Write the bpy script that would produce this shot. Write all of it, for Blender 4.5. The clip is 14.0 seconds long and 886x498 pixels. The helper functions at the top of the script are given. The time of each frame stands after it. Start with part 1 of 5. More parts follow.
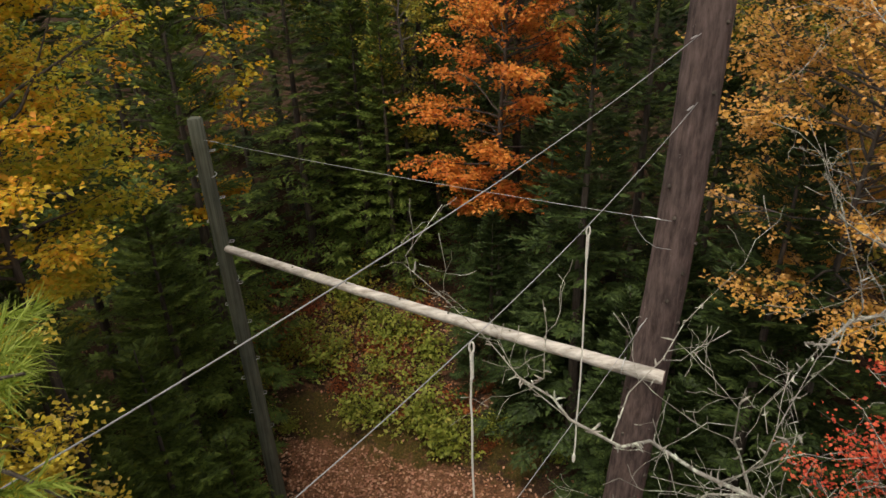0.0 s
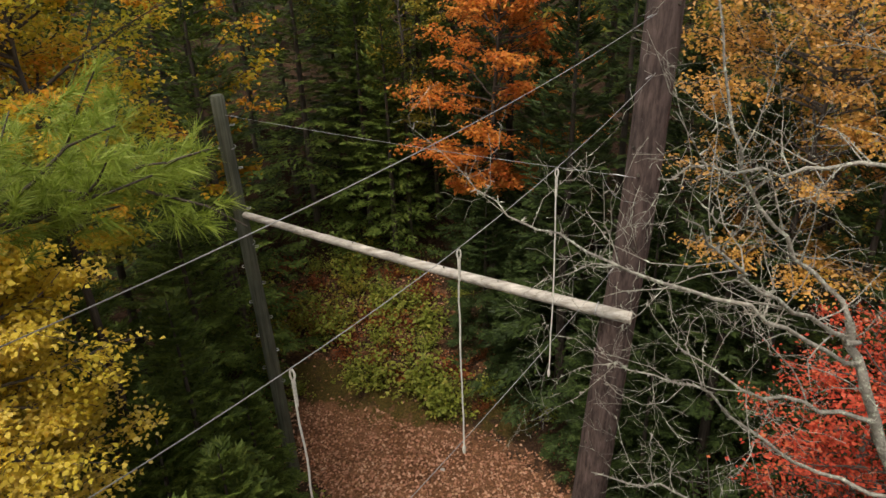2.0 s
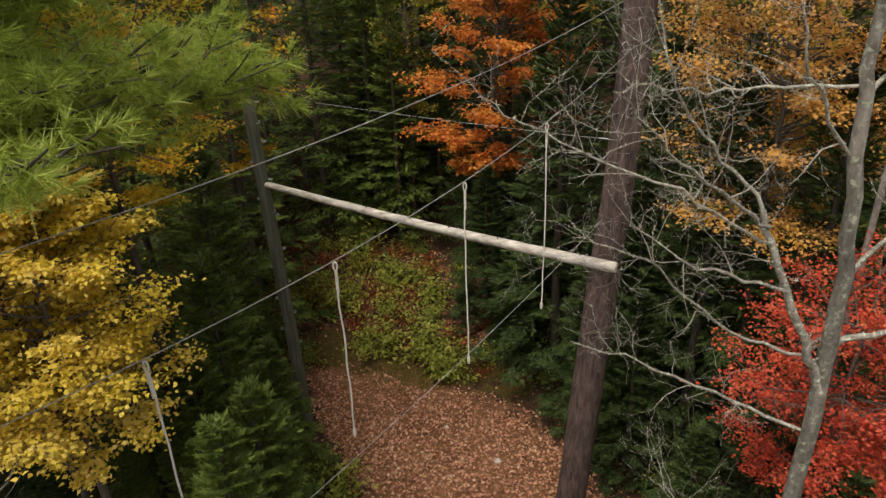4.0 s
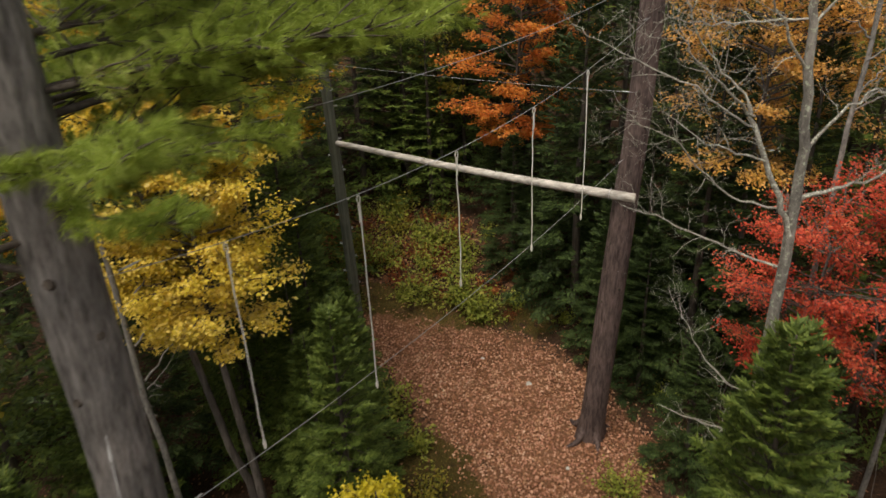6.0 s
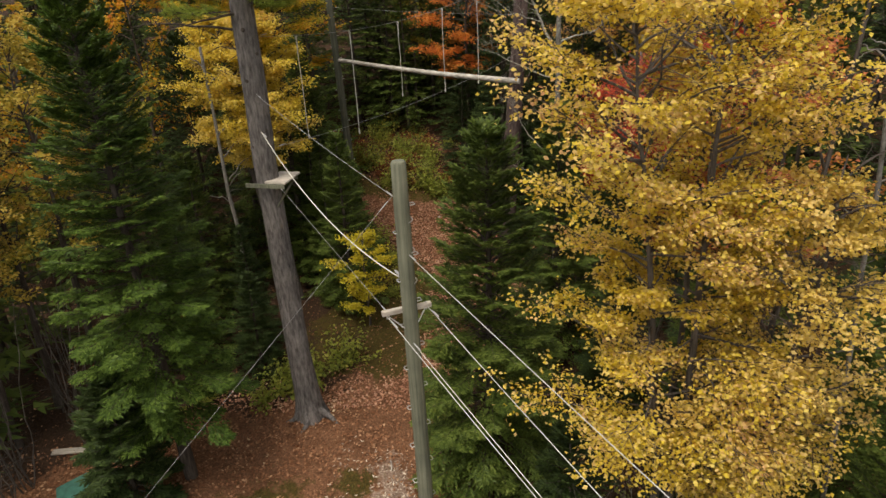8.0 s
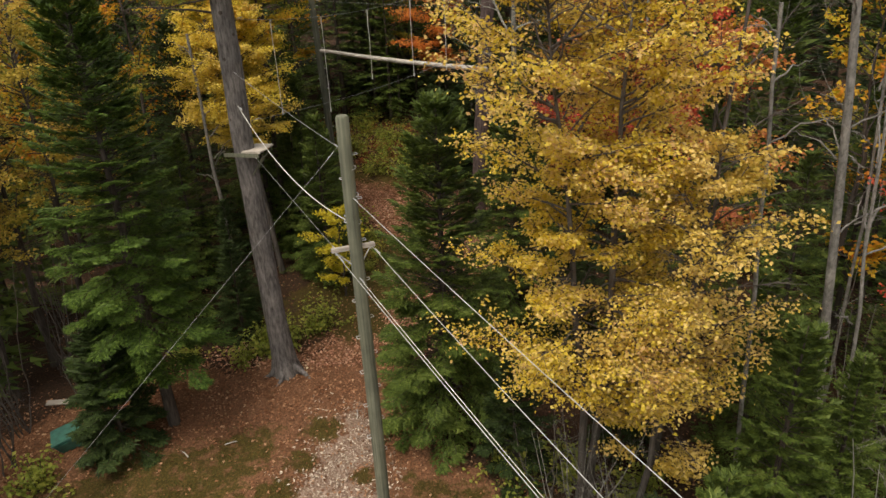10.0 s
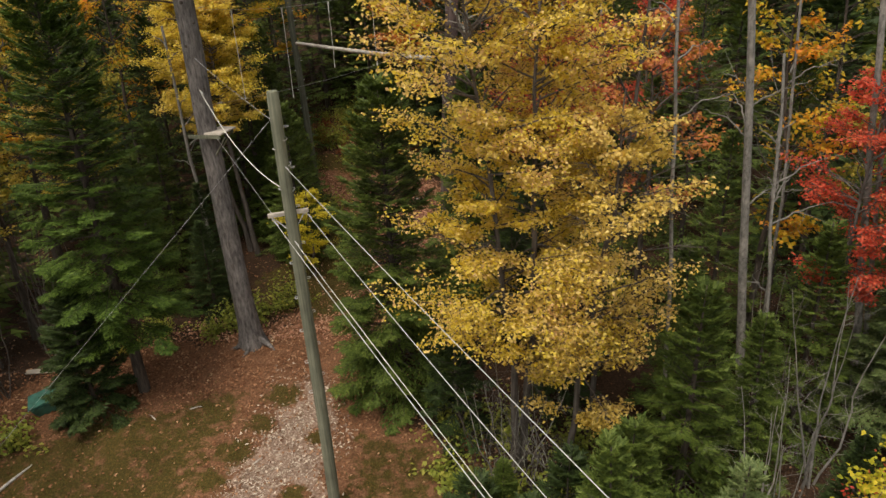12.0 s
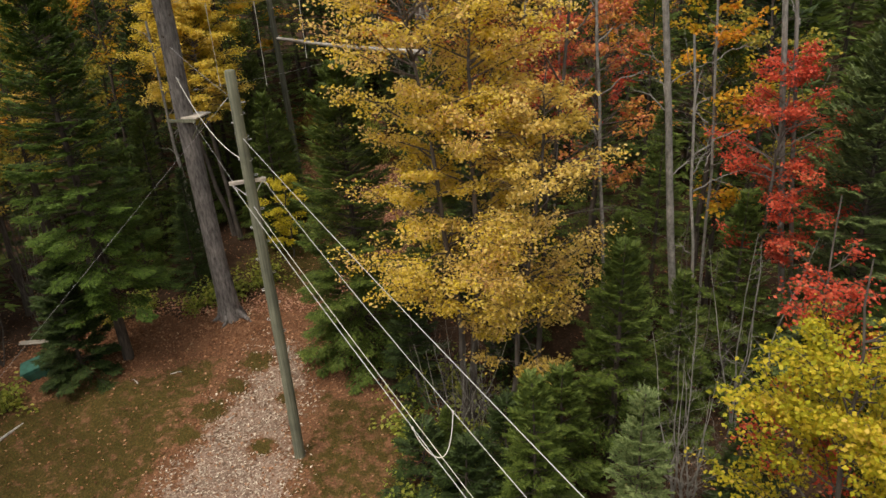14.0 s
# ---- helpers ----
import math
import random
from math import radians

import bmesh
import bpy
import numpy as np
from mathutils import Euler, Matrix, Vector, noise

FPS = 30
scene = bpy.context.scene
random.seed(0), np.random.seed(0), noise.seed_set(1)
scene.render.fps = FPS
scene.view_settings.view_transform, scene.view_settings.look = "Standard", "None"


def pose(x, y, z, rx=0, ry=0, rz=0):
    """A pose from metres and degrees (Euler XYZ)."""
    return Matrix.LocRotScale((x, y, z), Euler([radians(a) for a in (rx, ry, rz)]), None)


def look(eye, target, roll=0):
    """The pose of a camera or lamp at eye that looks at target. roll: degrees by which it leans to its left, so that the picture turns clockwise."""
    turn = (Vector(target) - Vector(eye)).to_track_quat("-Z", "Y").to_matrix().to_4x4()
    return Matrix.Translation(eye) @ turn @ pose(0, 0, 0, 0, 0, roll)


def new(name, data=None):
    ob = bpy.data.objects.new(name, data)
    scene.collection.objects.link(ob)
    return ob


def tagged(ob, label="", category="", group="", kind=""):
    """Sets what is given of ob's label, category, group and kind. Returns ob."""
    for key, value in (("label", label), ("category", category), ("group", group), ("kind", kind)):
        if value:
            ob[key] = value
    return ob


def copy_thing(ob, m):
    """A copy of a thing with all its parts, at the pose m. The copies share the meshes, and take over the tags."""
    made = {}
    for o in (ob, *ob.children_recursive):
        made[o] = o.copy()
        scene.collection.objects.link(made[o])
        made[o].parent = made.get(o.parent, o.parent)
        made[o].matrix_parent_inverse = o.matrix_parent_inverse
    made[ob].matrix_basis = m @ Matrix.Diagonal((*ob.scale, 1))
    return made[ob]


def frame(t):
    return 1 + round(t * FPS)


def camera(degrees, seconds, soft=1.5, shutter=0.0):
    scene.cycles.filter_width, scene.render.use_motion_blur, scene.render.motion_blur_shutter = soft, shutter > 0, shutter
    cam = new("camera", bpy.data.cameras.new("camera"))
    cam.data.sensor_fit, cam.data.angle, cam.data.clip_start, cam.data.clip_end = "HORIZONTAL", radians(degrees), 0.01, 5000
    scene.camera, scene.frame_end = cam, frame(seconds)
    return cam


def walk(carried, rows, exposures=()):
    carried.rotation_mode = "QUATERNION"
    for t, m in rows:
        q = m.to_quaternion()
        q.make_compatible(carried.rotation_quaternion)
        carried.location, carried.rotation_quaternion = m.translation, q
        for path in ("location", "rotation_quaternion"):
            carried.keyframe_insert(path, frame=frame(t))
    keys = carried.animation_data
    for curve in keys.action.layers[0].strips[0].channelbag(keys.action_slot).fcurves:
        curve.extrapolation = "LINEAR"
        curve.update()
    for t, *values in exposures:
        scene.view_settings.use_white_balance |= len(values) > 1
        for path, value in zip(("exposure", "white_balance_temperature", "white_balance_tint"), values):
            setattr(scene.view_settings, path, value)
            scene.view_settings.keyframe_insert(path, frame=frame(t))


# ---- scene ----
# camera and its walk
cam = camera(66.5, 14.0, soft=1.5, shutter=0.15)
PATH = [
    (0, (-0.065, 1.401, 14.383), (-0.119, 3.202, 13.514), -2.2),
    (0.5, (-0.028, 1.062, 14.381), (-0.086, 2.861, 13.509), -2.3),
    (1, (-0.056, 0.646, 14.37), (-0.106, 2.447, 13.5), -2.3),
    (1.5, (-0.006, 0.266, 14.355), (-0.059, 2.066, 13.485), -2.3),
    (2, (0.013, -0.143, 14.347), (-0.039, 1.657, 13.477), -2.2),
    (2.5, (0.045, -0.539, 14.315), (-0.008, 1.262, 13.447), -2.3),
    (3, (0.061, -0.946, 14.304), (0.009, 0.856, 13.437), -2.3),
    (3.2, (0.053, -1.105, 14.288), (0.0, 0.696, 13.421), -2.3),
    (5.3, (-0.437, -2.915, 14.19), (-0.482, -1.11, 13.328), -2.3),
    (5.5, (-0.523, -3.154, 14.276), (-0.567, -1.353, 13.407), -2.5),
    (6, (-1.347, -5.075, 14.167), (-1.385, -3.268, 13.309), -2.6),
    (6.5, (-2.148, -9.532, 14.069), (-2.191, -7.727, 13.209), -3.1),
    (7, (-1.187, -13.307, 13.823), (-1.208, -11.497, 12.971), -2.1),
    (7.5, (-0.107, -15.736, 13.623), (-0.144, -13.923, 12.78), -2.8),
    (8, (0.117, -16.424, 13.52), (0.079, -14.609, 12.681), -2.9),
    (8.2, (0.177, -16.592, 13.458), (0.136, -14.776, 12.622), -3.1),
    (10.3, (1.406, -18.677, 13.221), (1.371, -16.858, 12.392), -2.6),
    (10.5, (1.55, -18.796, 13.22), (1.511, -16.978, 12.389), -2.7),
    (11, (1.969, -19.106, 13.102), (1.925, -17.286, 12.273), -2.7),
    (11.5, (2.406, -19.468, 13.02), (2.357, -17.647, 12.195), -2.8),
    (12, (2.828, -19.842, 12.992), (2.775, -18.022, 12.164), -2.9),
    (12.5, (3.206, -20.23, 12.968), (3.154, -18.411, 12.139), -3.1),
    (13, (3.605, -20.65, 12.89), (3.547, -18.829, 12.065), -3.2),
    (13.5, (3.898, -21.092, 12.862), (3.841, -19.272, 12.034), -3.4),
    (14, (4.194, -21.637, 12.752), (4.133, -19.814, 11.931), -3.4),
]
walk(cam, [(t, look(eye, target, roll)) for t, eye, target, roll in PATH], [(0, 0.4, 7300, 10), (14, 0.4, 7300, 10)])

# overcast daylight
SUN_EL, SUN_AZ = 66.0, 215.0
world = bpy.data.worlds.new("world")
scene.world = world
world.use_nodes = True
wn = world.node_tree.nodes
sky = wn.new("ShaderNodeTexSky")
sky.sky_type = 'NISHITA'
sky.sun_disc = False
sky.sun_elevation, sky.sun_rotation = radians(SUN_EL), radians(SUN_AZ)
sky.air_density, sky.dust_density = 1.0, 3.0
wn["Background"].inputs["Strength"].default_value = 0.15
veil = wn.new("ShaderNodeHueSaturation")
veil.inputs["Saturation"].default_value = 0.25
world.node_tree.links.new(sky.outputs["Color"], veil.inputs["Color"])
world.node_tree.links.new(veil.outputs["Color"], wn["Background"].inputs["Color"])
lamp = bpy.data.lights.new("sun", 'SUN')
lamp.energy, lamp.angle, lamp.color = 1.5, radians(30), (1.0, 0.96, 0.9)
sun = new("sun", lamp)
sd = Vector((math.sin(radians(SUN_AZ)) * math.cos(radians(SUN_EL)), math.cos(radians(SUN_AZ)) * math.cos(radians(SUN_EL)), math.sin(radians(SUN_EL))))
sun.matrix_world = look(sd * 60, (0, 0, 0))


# ---- materials ----
def material(name):
    m = bpy.data.materials.new(name)
    m.use_nodes = True
    nt = m.node_tree
    return m, nt, nt.nodes["Principled BSDF"], nt.nodes["Material Output"]


def ramp(nt, stops):
    r = nt.nodes.new("ShaderNodeValToRGB")
    while len(r.color_ramp.elements) < len(stops):
        r.color_ramp.elements.new(0.5)
    for e, (p, c) in zip(r.color_ramp.elements, stops):
        e.position, e.color = p, (*c, 1)
    return r


def mixer(nt, kind, fac, a, b):
    n = nt.nodes.new("ShaderNodeMix")
    n.data_type, n.blend_type = 'RGBA', kind
    for key, v in ((0, fac), (6, a), (7, b)):
        if isinstance(v, bpy.types.NodeSocket):
            nt.links.new(v, n.inputs[key])
        else:
            n.inputs[key].default_value = v if key == 0 else (*v, 1)
    return n.outputs[2]


def noise_tex(nt, scale, detail=4.0, rough=0.55, stretch=(1, 1, 1), coords="Object"):
    tc = nt.nodes.new("ShaderNodeTexCoord")
    mp = nt.nodes.new("ShaderNodeMapping")
    mp.inputs["Scale"].default_value = stretch
    n = nt.nodes.new("ShaderNodeTexNoise")
    n.inputs["Scale"].default_value, n.inputs["Detail"].default_value, n.inputs["Roughness"].default_value = scale, detail, rough
    nt.links.new(tc.outputs[coords], mp.inputs["Vector"])
    nt.links.new(mp.outputs["Vector"], n.inputs["Vector"])
    return n.outputs["Fac"]


def bump(nt, bsdf, height, strength, distance):
    b = nt.nodes.new("ShaderNodeBump")
    b.inputs["Strength"].default_value, b.inputs["Distance"].default_value = strength, distance
    nt.links.new(height, b.inputs["Height"])
    nt.links.new(b.outputs["Normal"], bsdf.inputs["Normal"])


def leaf_material(name, stops, through_light=0.35, rough=0.55, patch=0.45, patch_scale=0.7, shade=(0.55, 0.6, 0.5)):
    """Leaves: colour by leaf, drifting in patches over the crown and from tree to tree; some light passes through."""
    m, nt, bsdf, out = material(name)
    geo = nt.nodes.new("ShaderNodeNewGeometry")
    info = nt.nodes.new("ShaderNodeObjectInfo")
    drift = noise_tex(nt, patch_scale, 2.0)
    add = nt.nodes.new("ShaderNodeMath")
    add.operation = 'MULTIPLY_ADD'
    nt.links.new(geo.outputs["Random Per Island"], add.inputs[0])
    add.inputs[1].default_value = 1 - patch
    sub = nt.nodes.new("ShaderNodeMath")
    sub.operation = 'MULTIPLY_ADD'
    nt.links.new(drift, sub.inputs[0])
    sub.inputs[1].default_value, sub.inputs[2].default_value = patch * 2.2, -patch * 0.6
    nt.links.new(sub.outputs[0], add.inputs[2])
    r = ramp(nt, stops)
    nt.links.new(add.outputs[0], r.inputs["Fac"])
    tint = nt.nodes.new("ShaderNodeMapRange")
    nt.links.new(info.outputs["Random"], tint.inputs["Value"])
    tint.inputs["To Min"].default_value, tint.inputs["To Max"].default_value = 0.0, 0.55
    col = mixer(nt, 'MULTIPLY', tint.outputs["Result"], r.outputs["Color"], shade)
    nt.links.new(col, bsdf.inputs["Base Color"])
    bsdf.inputs["Roughness"].default_value = rough
    bsdf.inputs["Specular IOR Level"].default_value = 0.3
    tr = nt.nodes.new("ShaderNodeBsdfTranslucent")
    nt.links.new(col, tr.inputs["Color"])
    mx = nt.nodes.new("ShaderNodeMixShader")
    mx.inputs[0].default_value = through_light
    nt.links.new(bsdf.outputs[0], mx.inputs[1])
    nt.links.new(tr.outputs[0], mx.inputs[2])
    nt.links.new(mx.outputs[0], out.inputs["Surface"])
    return m


def bark_material(name, dark, light, moss=None, scale=9.0, stretch=(1, 1, 0.12), depth=0.02, patch=None):
    m, nt, bsdf, out = material(name)
    a = noise_tex(nt, scale, 6.0, 0.65, stretch)
    r = ramp(nt, [(0.3, dark), (0.68, light)])
    nt.links.new(a, r.inputs["Fac"])
    col = r.outputs["Color"]
    b = noise_tex(nt, 1.3, 3.0)
    rb = ramp(nt, [(0.35, (0.72, 0.72, 0.72)), (0.7, (1.15, 1.12, 1.1))])
    nt.links.new(b, rb.inputs["Fac"])
    col = mixer(nt, 'MULTIPLY', 1.0, col, rb.outputs["Color"])
    if patch:
        c = noise_tex(nt, patch[1], 5.0, 0.7)
        rc = ramp(nt, [(patch[2], (0, 0, 0)), (patch[2] + 0.1, (1, 1, 1))])
        nt.links.new(c, rc.inputs["Fac"])
        col = mixer(nt, 'MIX', rc.outputs["Color"], col, patch[0])
    nt.links.new(col, bsdf.inputs["Base Color"])
    bsdf.inputs["Roughness"].default_value = 0.9
    bsdf.inputs["Specular IOR Level"].default_value = 0.2
    bump(nt, bsdf, a, 0.8, depth)
    return m


def plain_material(name, colour, rough=0.6, metal=0.0, vary=0.25, scale=30.0):
    m, nt, bsdf, out = material(name)
    a = noise_tex(nt, scale, 4.0)
    r = ramp(nt, [(0.3, [c * (1 - vary) for c in colour]), (0.7, [min(1, c * (1 + vary)) for c in colour])])
    nt.links.new(a, r.inputs["Fac"])
    nt.links.new(r.outputs["Color"], bsdf.inputs["Base Color"])
    bsdf.inputs["Roughness"].default_value, bsdf.inputs["Metallic"].default_value = rough, metal
    return m


PLAIN = (0.92, 0.92, 0.92)
SPRUCE = leaf_material("spruce_needles", [(0.0, (0.014, 0.026, 0.008)), (0.4, (0.036, 0.06, 0.016)), (0.75, (0.065, 0.101, 0.025)), (1.0, (0.112, 0.15, 0.042))], 0.3, 0.6, 0.3)
GREENSPRUCE = leaf_material("green_spruce_needles", [(0.0, (0.022, 0.042, 0.008)), (0.4, (0.06, 0.108, 0.016)), (0.75, (0.112, 0.182, 0.028)), (1.0, (0.19, 0.26, 0.05))], 0.28, 0.6, 0.3, shade=PLAIN)
FIR = leaf_material("fir_needles", [(0.0, (0.033, 0.055, 0.011)), (0.4, (0.084, 0.127, 0.022)), (0.75, (0.142, 0.19, 0.036)), (1.0, (0.22, 0.26, 0.06))], 0.3, 0.6, 0.3, shade=(0.6, 0.65, 0.55))
BLUEFIR = leaf_material("young_fir_needles", [(0.0, (0.05, 0.078, 0.026)), (0.5, (0.135, 0.185, 0.062)), (1.0, (0.26, 0.31, 0.125))], 0.25, 0.6, 0.35)
PINE = leaf_material("pine_needles", [(0.0, (0.11, 0.15, 0.018)), (0.4, (0.26, 0.35, 0.05)), (0.75, (0.4, 0.48, 0.1)), (0.96, (0.55, 0.56, 0.2)), (1.0, (0.42, 0.27, 0.06))], 0.4, 0.5, 0.35, shade=(0.9, 0.9, 0.85))
YELLOW = leaf_material("yellow_leaves", [(0.0, (0.26, 0.17, 0.045)), (0.18, (0.56, 0.38, 0.035)), (0.38, (0.79, 0.6, 0.07)), (0.62, (0.82, 0.62, 0.18)), (0.82, (0.72, 0.47, 0.2)), (1.0, (0.46, 0.23, 0.11))], 0.42, patch=0.5, patch_scale=0.55, shade=PLAIN)
GOLD = leaf_material("gold_leaves", [(0.0, (0.48, 0.41, 0.05)), (0.28, (0.68, 0.53, 0.06)), (0.55, (0.79, 0.6, 0.11)), (0.8, (0.82, 0.65, 0.22)), (1.0, (0.72, 0.36, 0.08))], 0.45, patch=0.6, patch_scale=0.55, shade=PLAIN)
APRICOT = leaf_material("apricot_leaves", [(0.0, (0.5, 0.34, 0.06)), (0.3, (0.7, 0.4, 0.08)), (0.6, (0.8, 0.44, 0.13)), (0.85, (0.8, 0.5, 0.22)), (1.0, (0.62, 0.25, 0.08))], 0.4, patch=0.5, shade=PLAIN)
LEMON = leaf_material("lemon_leaves", [(0.0, (0.4, 0.38, 0.03)), (0.4, (0.68, 0.58, 0.04)), (0.8, (0.84, 0.7, 0.1)), (1.0, (0.8, 0.56, 0.12))], 0.45, shade=PLAIN)
HONEY = leaf_material("honey_leaves", [(0.0, (0.26, 0.31, 0.035)), (0.32, (0.46, 0.44, 0.05)), (0.58, (0.72, 0.52, 0.055)), (0.8, (0.82, 0.42, 0.055)), (1.0, (0.8, 0.27, 0.055))], 0.5, patch=0.6, patch_scale=0.5, shade=PLAIN)
AMBER = leaf_material("amber_leaves", [(0.0, (0.3, 0.3, 0.025)), (0.3, (0.52, 0.4, 0.03)), (0.55, (0.68, 0.36, 0.03)), (0.8, (0.68, 0.24, 0.03)), (1.0, (0.62, 0.14, 0.04))], 0.4, patch=0.6, patch_scale=0.5, shade=(0.8, 0.8, 0.75))
TAN = leaf_material("tan_leaves", [(0.0, (0.5, 0.36, 0.05)), (0.35, (0.7, 0.5, 0.1)), (0.65, (0.74, 0.54, 0.18)), (1.0, (0.54, 0.36, 0.14))], 0.35, patch=0.5, patch_scale=0.5, shade=PLAIN)
ROSE = leaf_material("rose_leaves", [(0.0, (0.45, 0.3, 0.05)), (0.35, (0.6, 0.28, 0.06)), (0.65, (0.55, 0.17, 0.08)), (1.0, (0.42, 0.13, 0.09))], 0.35, patch=0.5, shade=PLAIN)
ORANGE = leaf_material("orange_leaves", [(0.0, (0.46, 0.3, 0.05)), (0.2, (0.66, 0.29, 0.05)), (0.6, (0.76, 0.27, 0.06)), (1.0, (0.66, 0.15, 0.04))], 0.4, shade=PLAIN)
RED = leaf_material("red_leaves", [(0.0, (0.34, 0.05, 0.03)), (0.4, (0.62, 0.08, 0.045)), (0.75, (0.74, 0.16, 0.08)), (1.0, (0.72, 0.3, 0.12))], 0.4, shade=(0.85, 0.85, 0.85))
LIME = leaf_material("lime_leaves", [(0.0, (0.22, 0.26, 0.03)), (0.4, (0.46, 0.43, 0.03)), (0.75, (0.68, 0.52, 0.05)), (0.93, (0.74, 0.5, 0.12)), (1.0, (0.6, 0.2, 0.05))], 0.4, shade=PLAIN)
OCHRE = leaf_material("ochre_leaves", [(0.0, (0.26, 0.22, 0.05)), (0.35, (0.46, 0.36, 0.06)), (0.7, (0.58, 0.4, 0.08)), (1.0, (0.44, 0.24, 0.09))], 0.4, patch=0.6, shade=PLAIN)
OLIVE = leaf_material("olive_leaves", [(0.0, (0.14, 0.17, 0.03)), (0.4, (0.3, 0.29, 0.045)), (0.75, (0.5, 0.38, 0.06)), (1.0, (0.5, 0.25, 0.06))], 0.4, shade=(0.75, 0.75, 0.7))
FERN = leaf_material("shrub_leaves", [(0.0, (0.13, 0.17, 0.03)), (0.45, (0.28, 0.33, 0.055)), (0.8, (0.45, 0.43, 0.09)), (1.0, (0.55, 0.38, 0.11))], 0.4, shade=(0.85, 0.85, 0.8))
RUST = leaf_material("rust_leaves", [(0.0, (0.16, 0.05, 0.025)), (0.5, (0.33, 0.09, 0.03)), (1.0, (0.5, 0.2, 0.05))], 0.35)
LITTER = leaf_material("fallen_leaves", [(0.0, (0.105, 0.045, 0.02)), (0.4, (0.25, 0.108, 0.05)), (0.7, (0.37, 0.18, 0.095)), (0.93, (0.52, 0.32, 0.19)), (1.0, (0.72, 0.58, 0.38))], 0.15, 0.7, patch=0.2, shade=(0.92, 0.92, 0.92))
# pale tan leaves, used also to make the shaded far clearing look better lit
PALE_LITTER = leaf_material("pale_fallen_leaves", [(0.0, (0.25, 0.11, 0.065)), (0.4, (0.44, 0.205, 0.13)), (0.8, (0.56, 0.32, 0.21)), (1.0, (0.68, 0.5, 0.36))], 0.1, 0.7, patch=0.25, shade=PLAIN)
CHIP = leaf_material("wood_chips", [(0.0, (0.2, 0.13, 0.1)), (0.5, (0.46, 0.34, 0.27)), (1.0, (0.8, 0.7, 0.58))], 0.0, 0.8, patch=0.15)
GRASS = leaf_material("grass_blades", [(0.0, (0.045, 0.06, 0.012)), (0.5, (0.11, 0.115, 0.025)), (0.8, (0.18, 0.15, 0.045)), (1.0, (0.25, 0.15, 0.06))], 0.3, 0.6, shade=PLAIN)
PINE_BARK = bark_material("pine_bark", (0.055, 0.05, 0.047), (0.27, 0.25, 0.24), scale=14.0, stretch=(1, 1, 0.22), depth=0.06)
BROWN_BARK = bark_material("brown_bark", (0.038, 0.026, 0.024), (0.165, 0.12, 0.11), scale=15.0, stretch=(1, 1, 0.2), depth=0.05, patch=((0.3, 0.28, 0.26), 14.0, 0.66))
DARK_BARK = bark_material("dark_bark", (0.035, 0.028, 0.022), (0.12, 0.1, 0.085), scale=16.0, depth=0.012)
GREY_BARK = bark_material("grey_bark", (0.05, 0.042, 0.036), (0.16, 0.14, 0.125), scale=14.0, depth=0.01, patch=((0.27, 0.27, 0.24), 9.0, 0.64))
LICHEN_BARK = bark_material("lichen_bark", (0.1, 0.092, 0.08), (0.28, 0.26, 0.235), scale=18.0, stretch=(1, 1, 0.4), depth=0.012, patch=((0.38, 0.41, 0.31), 12.0, 0.54))
BIRCH_BARK = bark_material("birch_bark", (0.11, 0.105, 0.095), (0.32, 0.305, 0.28), scale=16.0, stretch=(1, 1, 0.5), depth=0.008, patch=((0.06, 0.055, 0.05), 10.0, 0.62))
LICHEN_TWIG = bark_material("lichen_twigs", (0.16, 0.145, 0.12), (0.44, 0.42, 0.37), scale=26.0, stretch=(1, 1, 1), depth=0.006, patch=((0.54, 0.57, 0.46), 22.0, 0.53))
POLE_WOOD = bark_material("weathered_pole", (0.095, 0.1, 0.072), (0.235, 0.245, 0.18), scale=22.0, stretch=(1, 1, 0.03), depth=0.006)
# mossy green pole wood, its colour also darkened for the shade it stands in
POLE_SHADED = bark_material("shaded_mossy_pole", (0.055, 0.06, 0.045), (0.16, 0.17, 0.13), scale=22.0, stretch=(1, 1, 0.03), depth=0.006)
LOG_WOOD = bark_material("peeled_log", (0.24, 0.215, 0.18), (0.66, 0.63, 0.58), scale=11.0, stretch=(0.12, 1, 1), depth=0.01, patch=((0.2, 0.17, 0.14), 7.0, 0.66))
BOARD_WOOD = bark_material("weathered_board", (0.3, 0.27, 0.23), (0.62, 0.57, 0.5), scale=14.0, stretch=(0.08, 1, 1), depth=0.004)
STEEL = plain_material("galvanised_steel", (0.5, 0.5, 0.5), 0.5, 0.6, 0.15)
WIRE = plain_material("steel_cable", (0.34, 0.34, 0.34), 0.55, 0.4, 0.2)
BRIGHT_WIRE = plain_material("bright_steel_cable", (0.52, 0.52, 0.5), 0.5, 0.2, 0.12)
ROPE = plain_material("white_rope", (0.62, 0.6, 0.54), 0.85, 0.0, 0.2, 60.0)
TARP = plain_material("green_plastic", (0.03, 0.12, 0.09), 0.5, 0.0, 0.4, 5.0)
STONE = plain_material("pale_stone", (0.42, 0.4, 0.36), 0.9, 0.0, 0.3, 12.0)


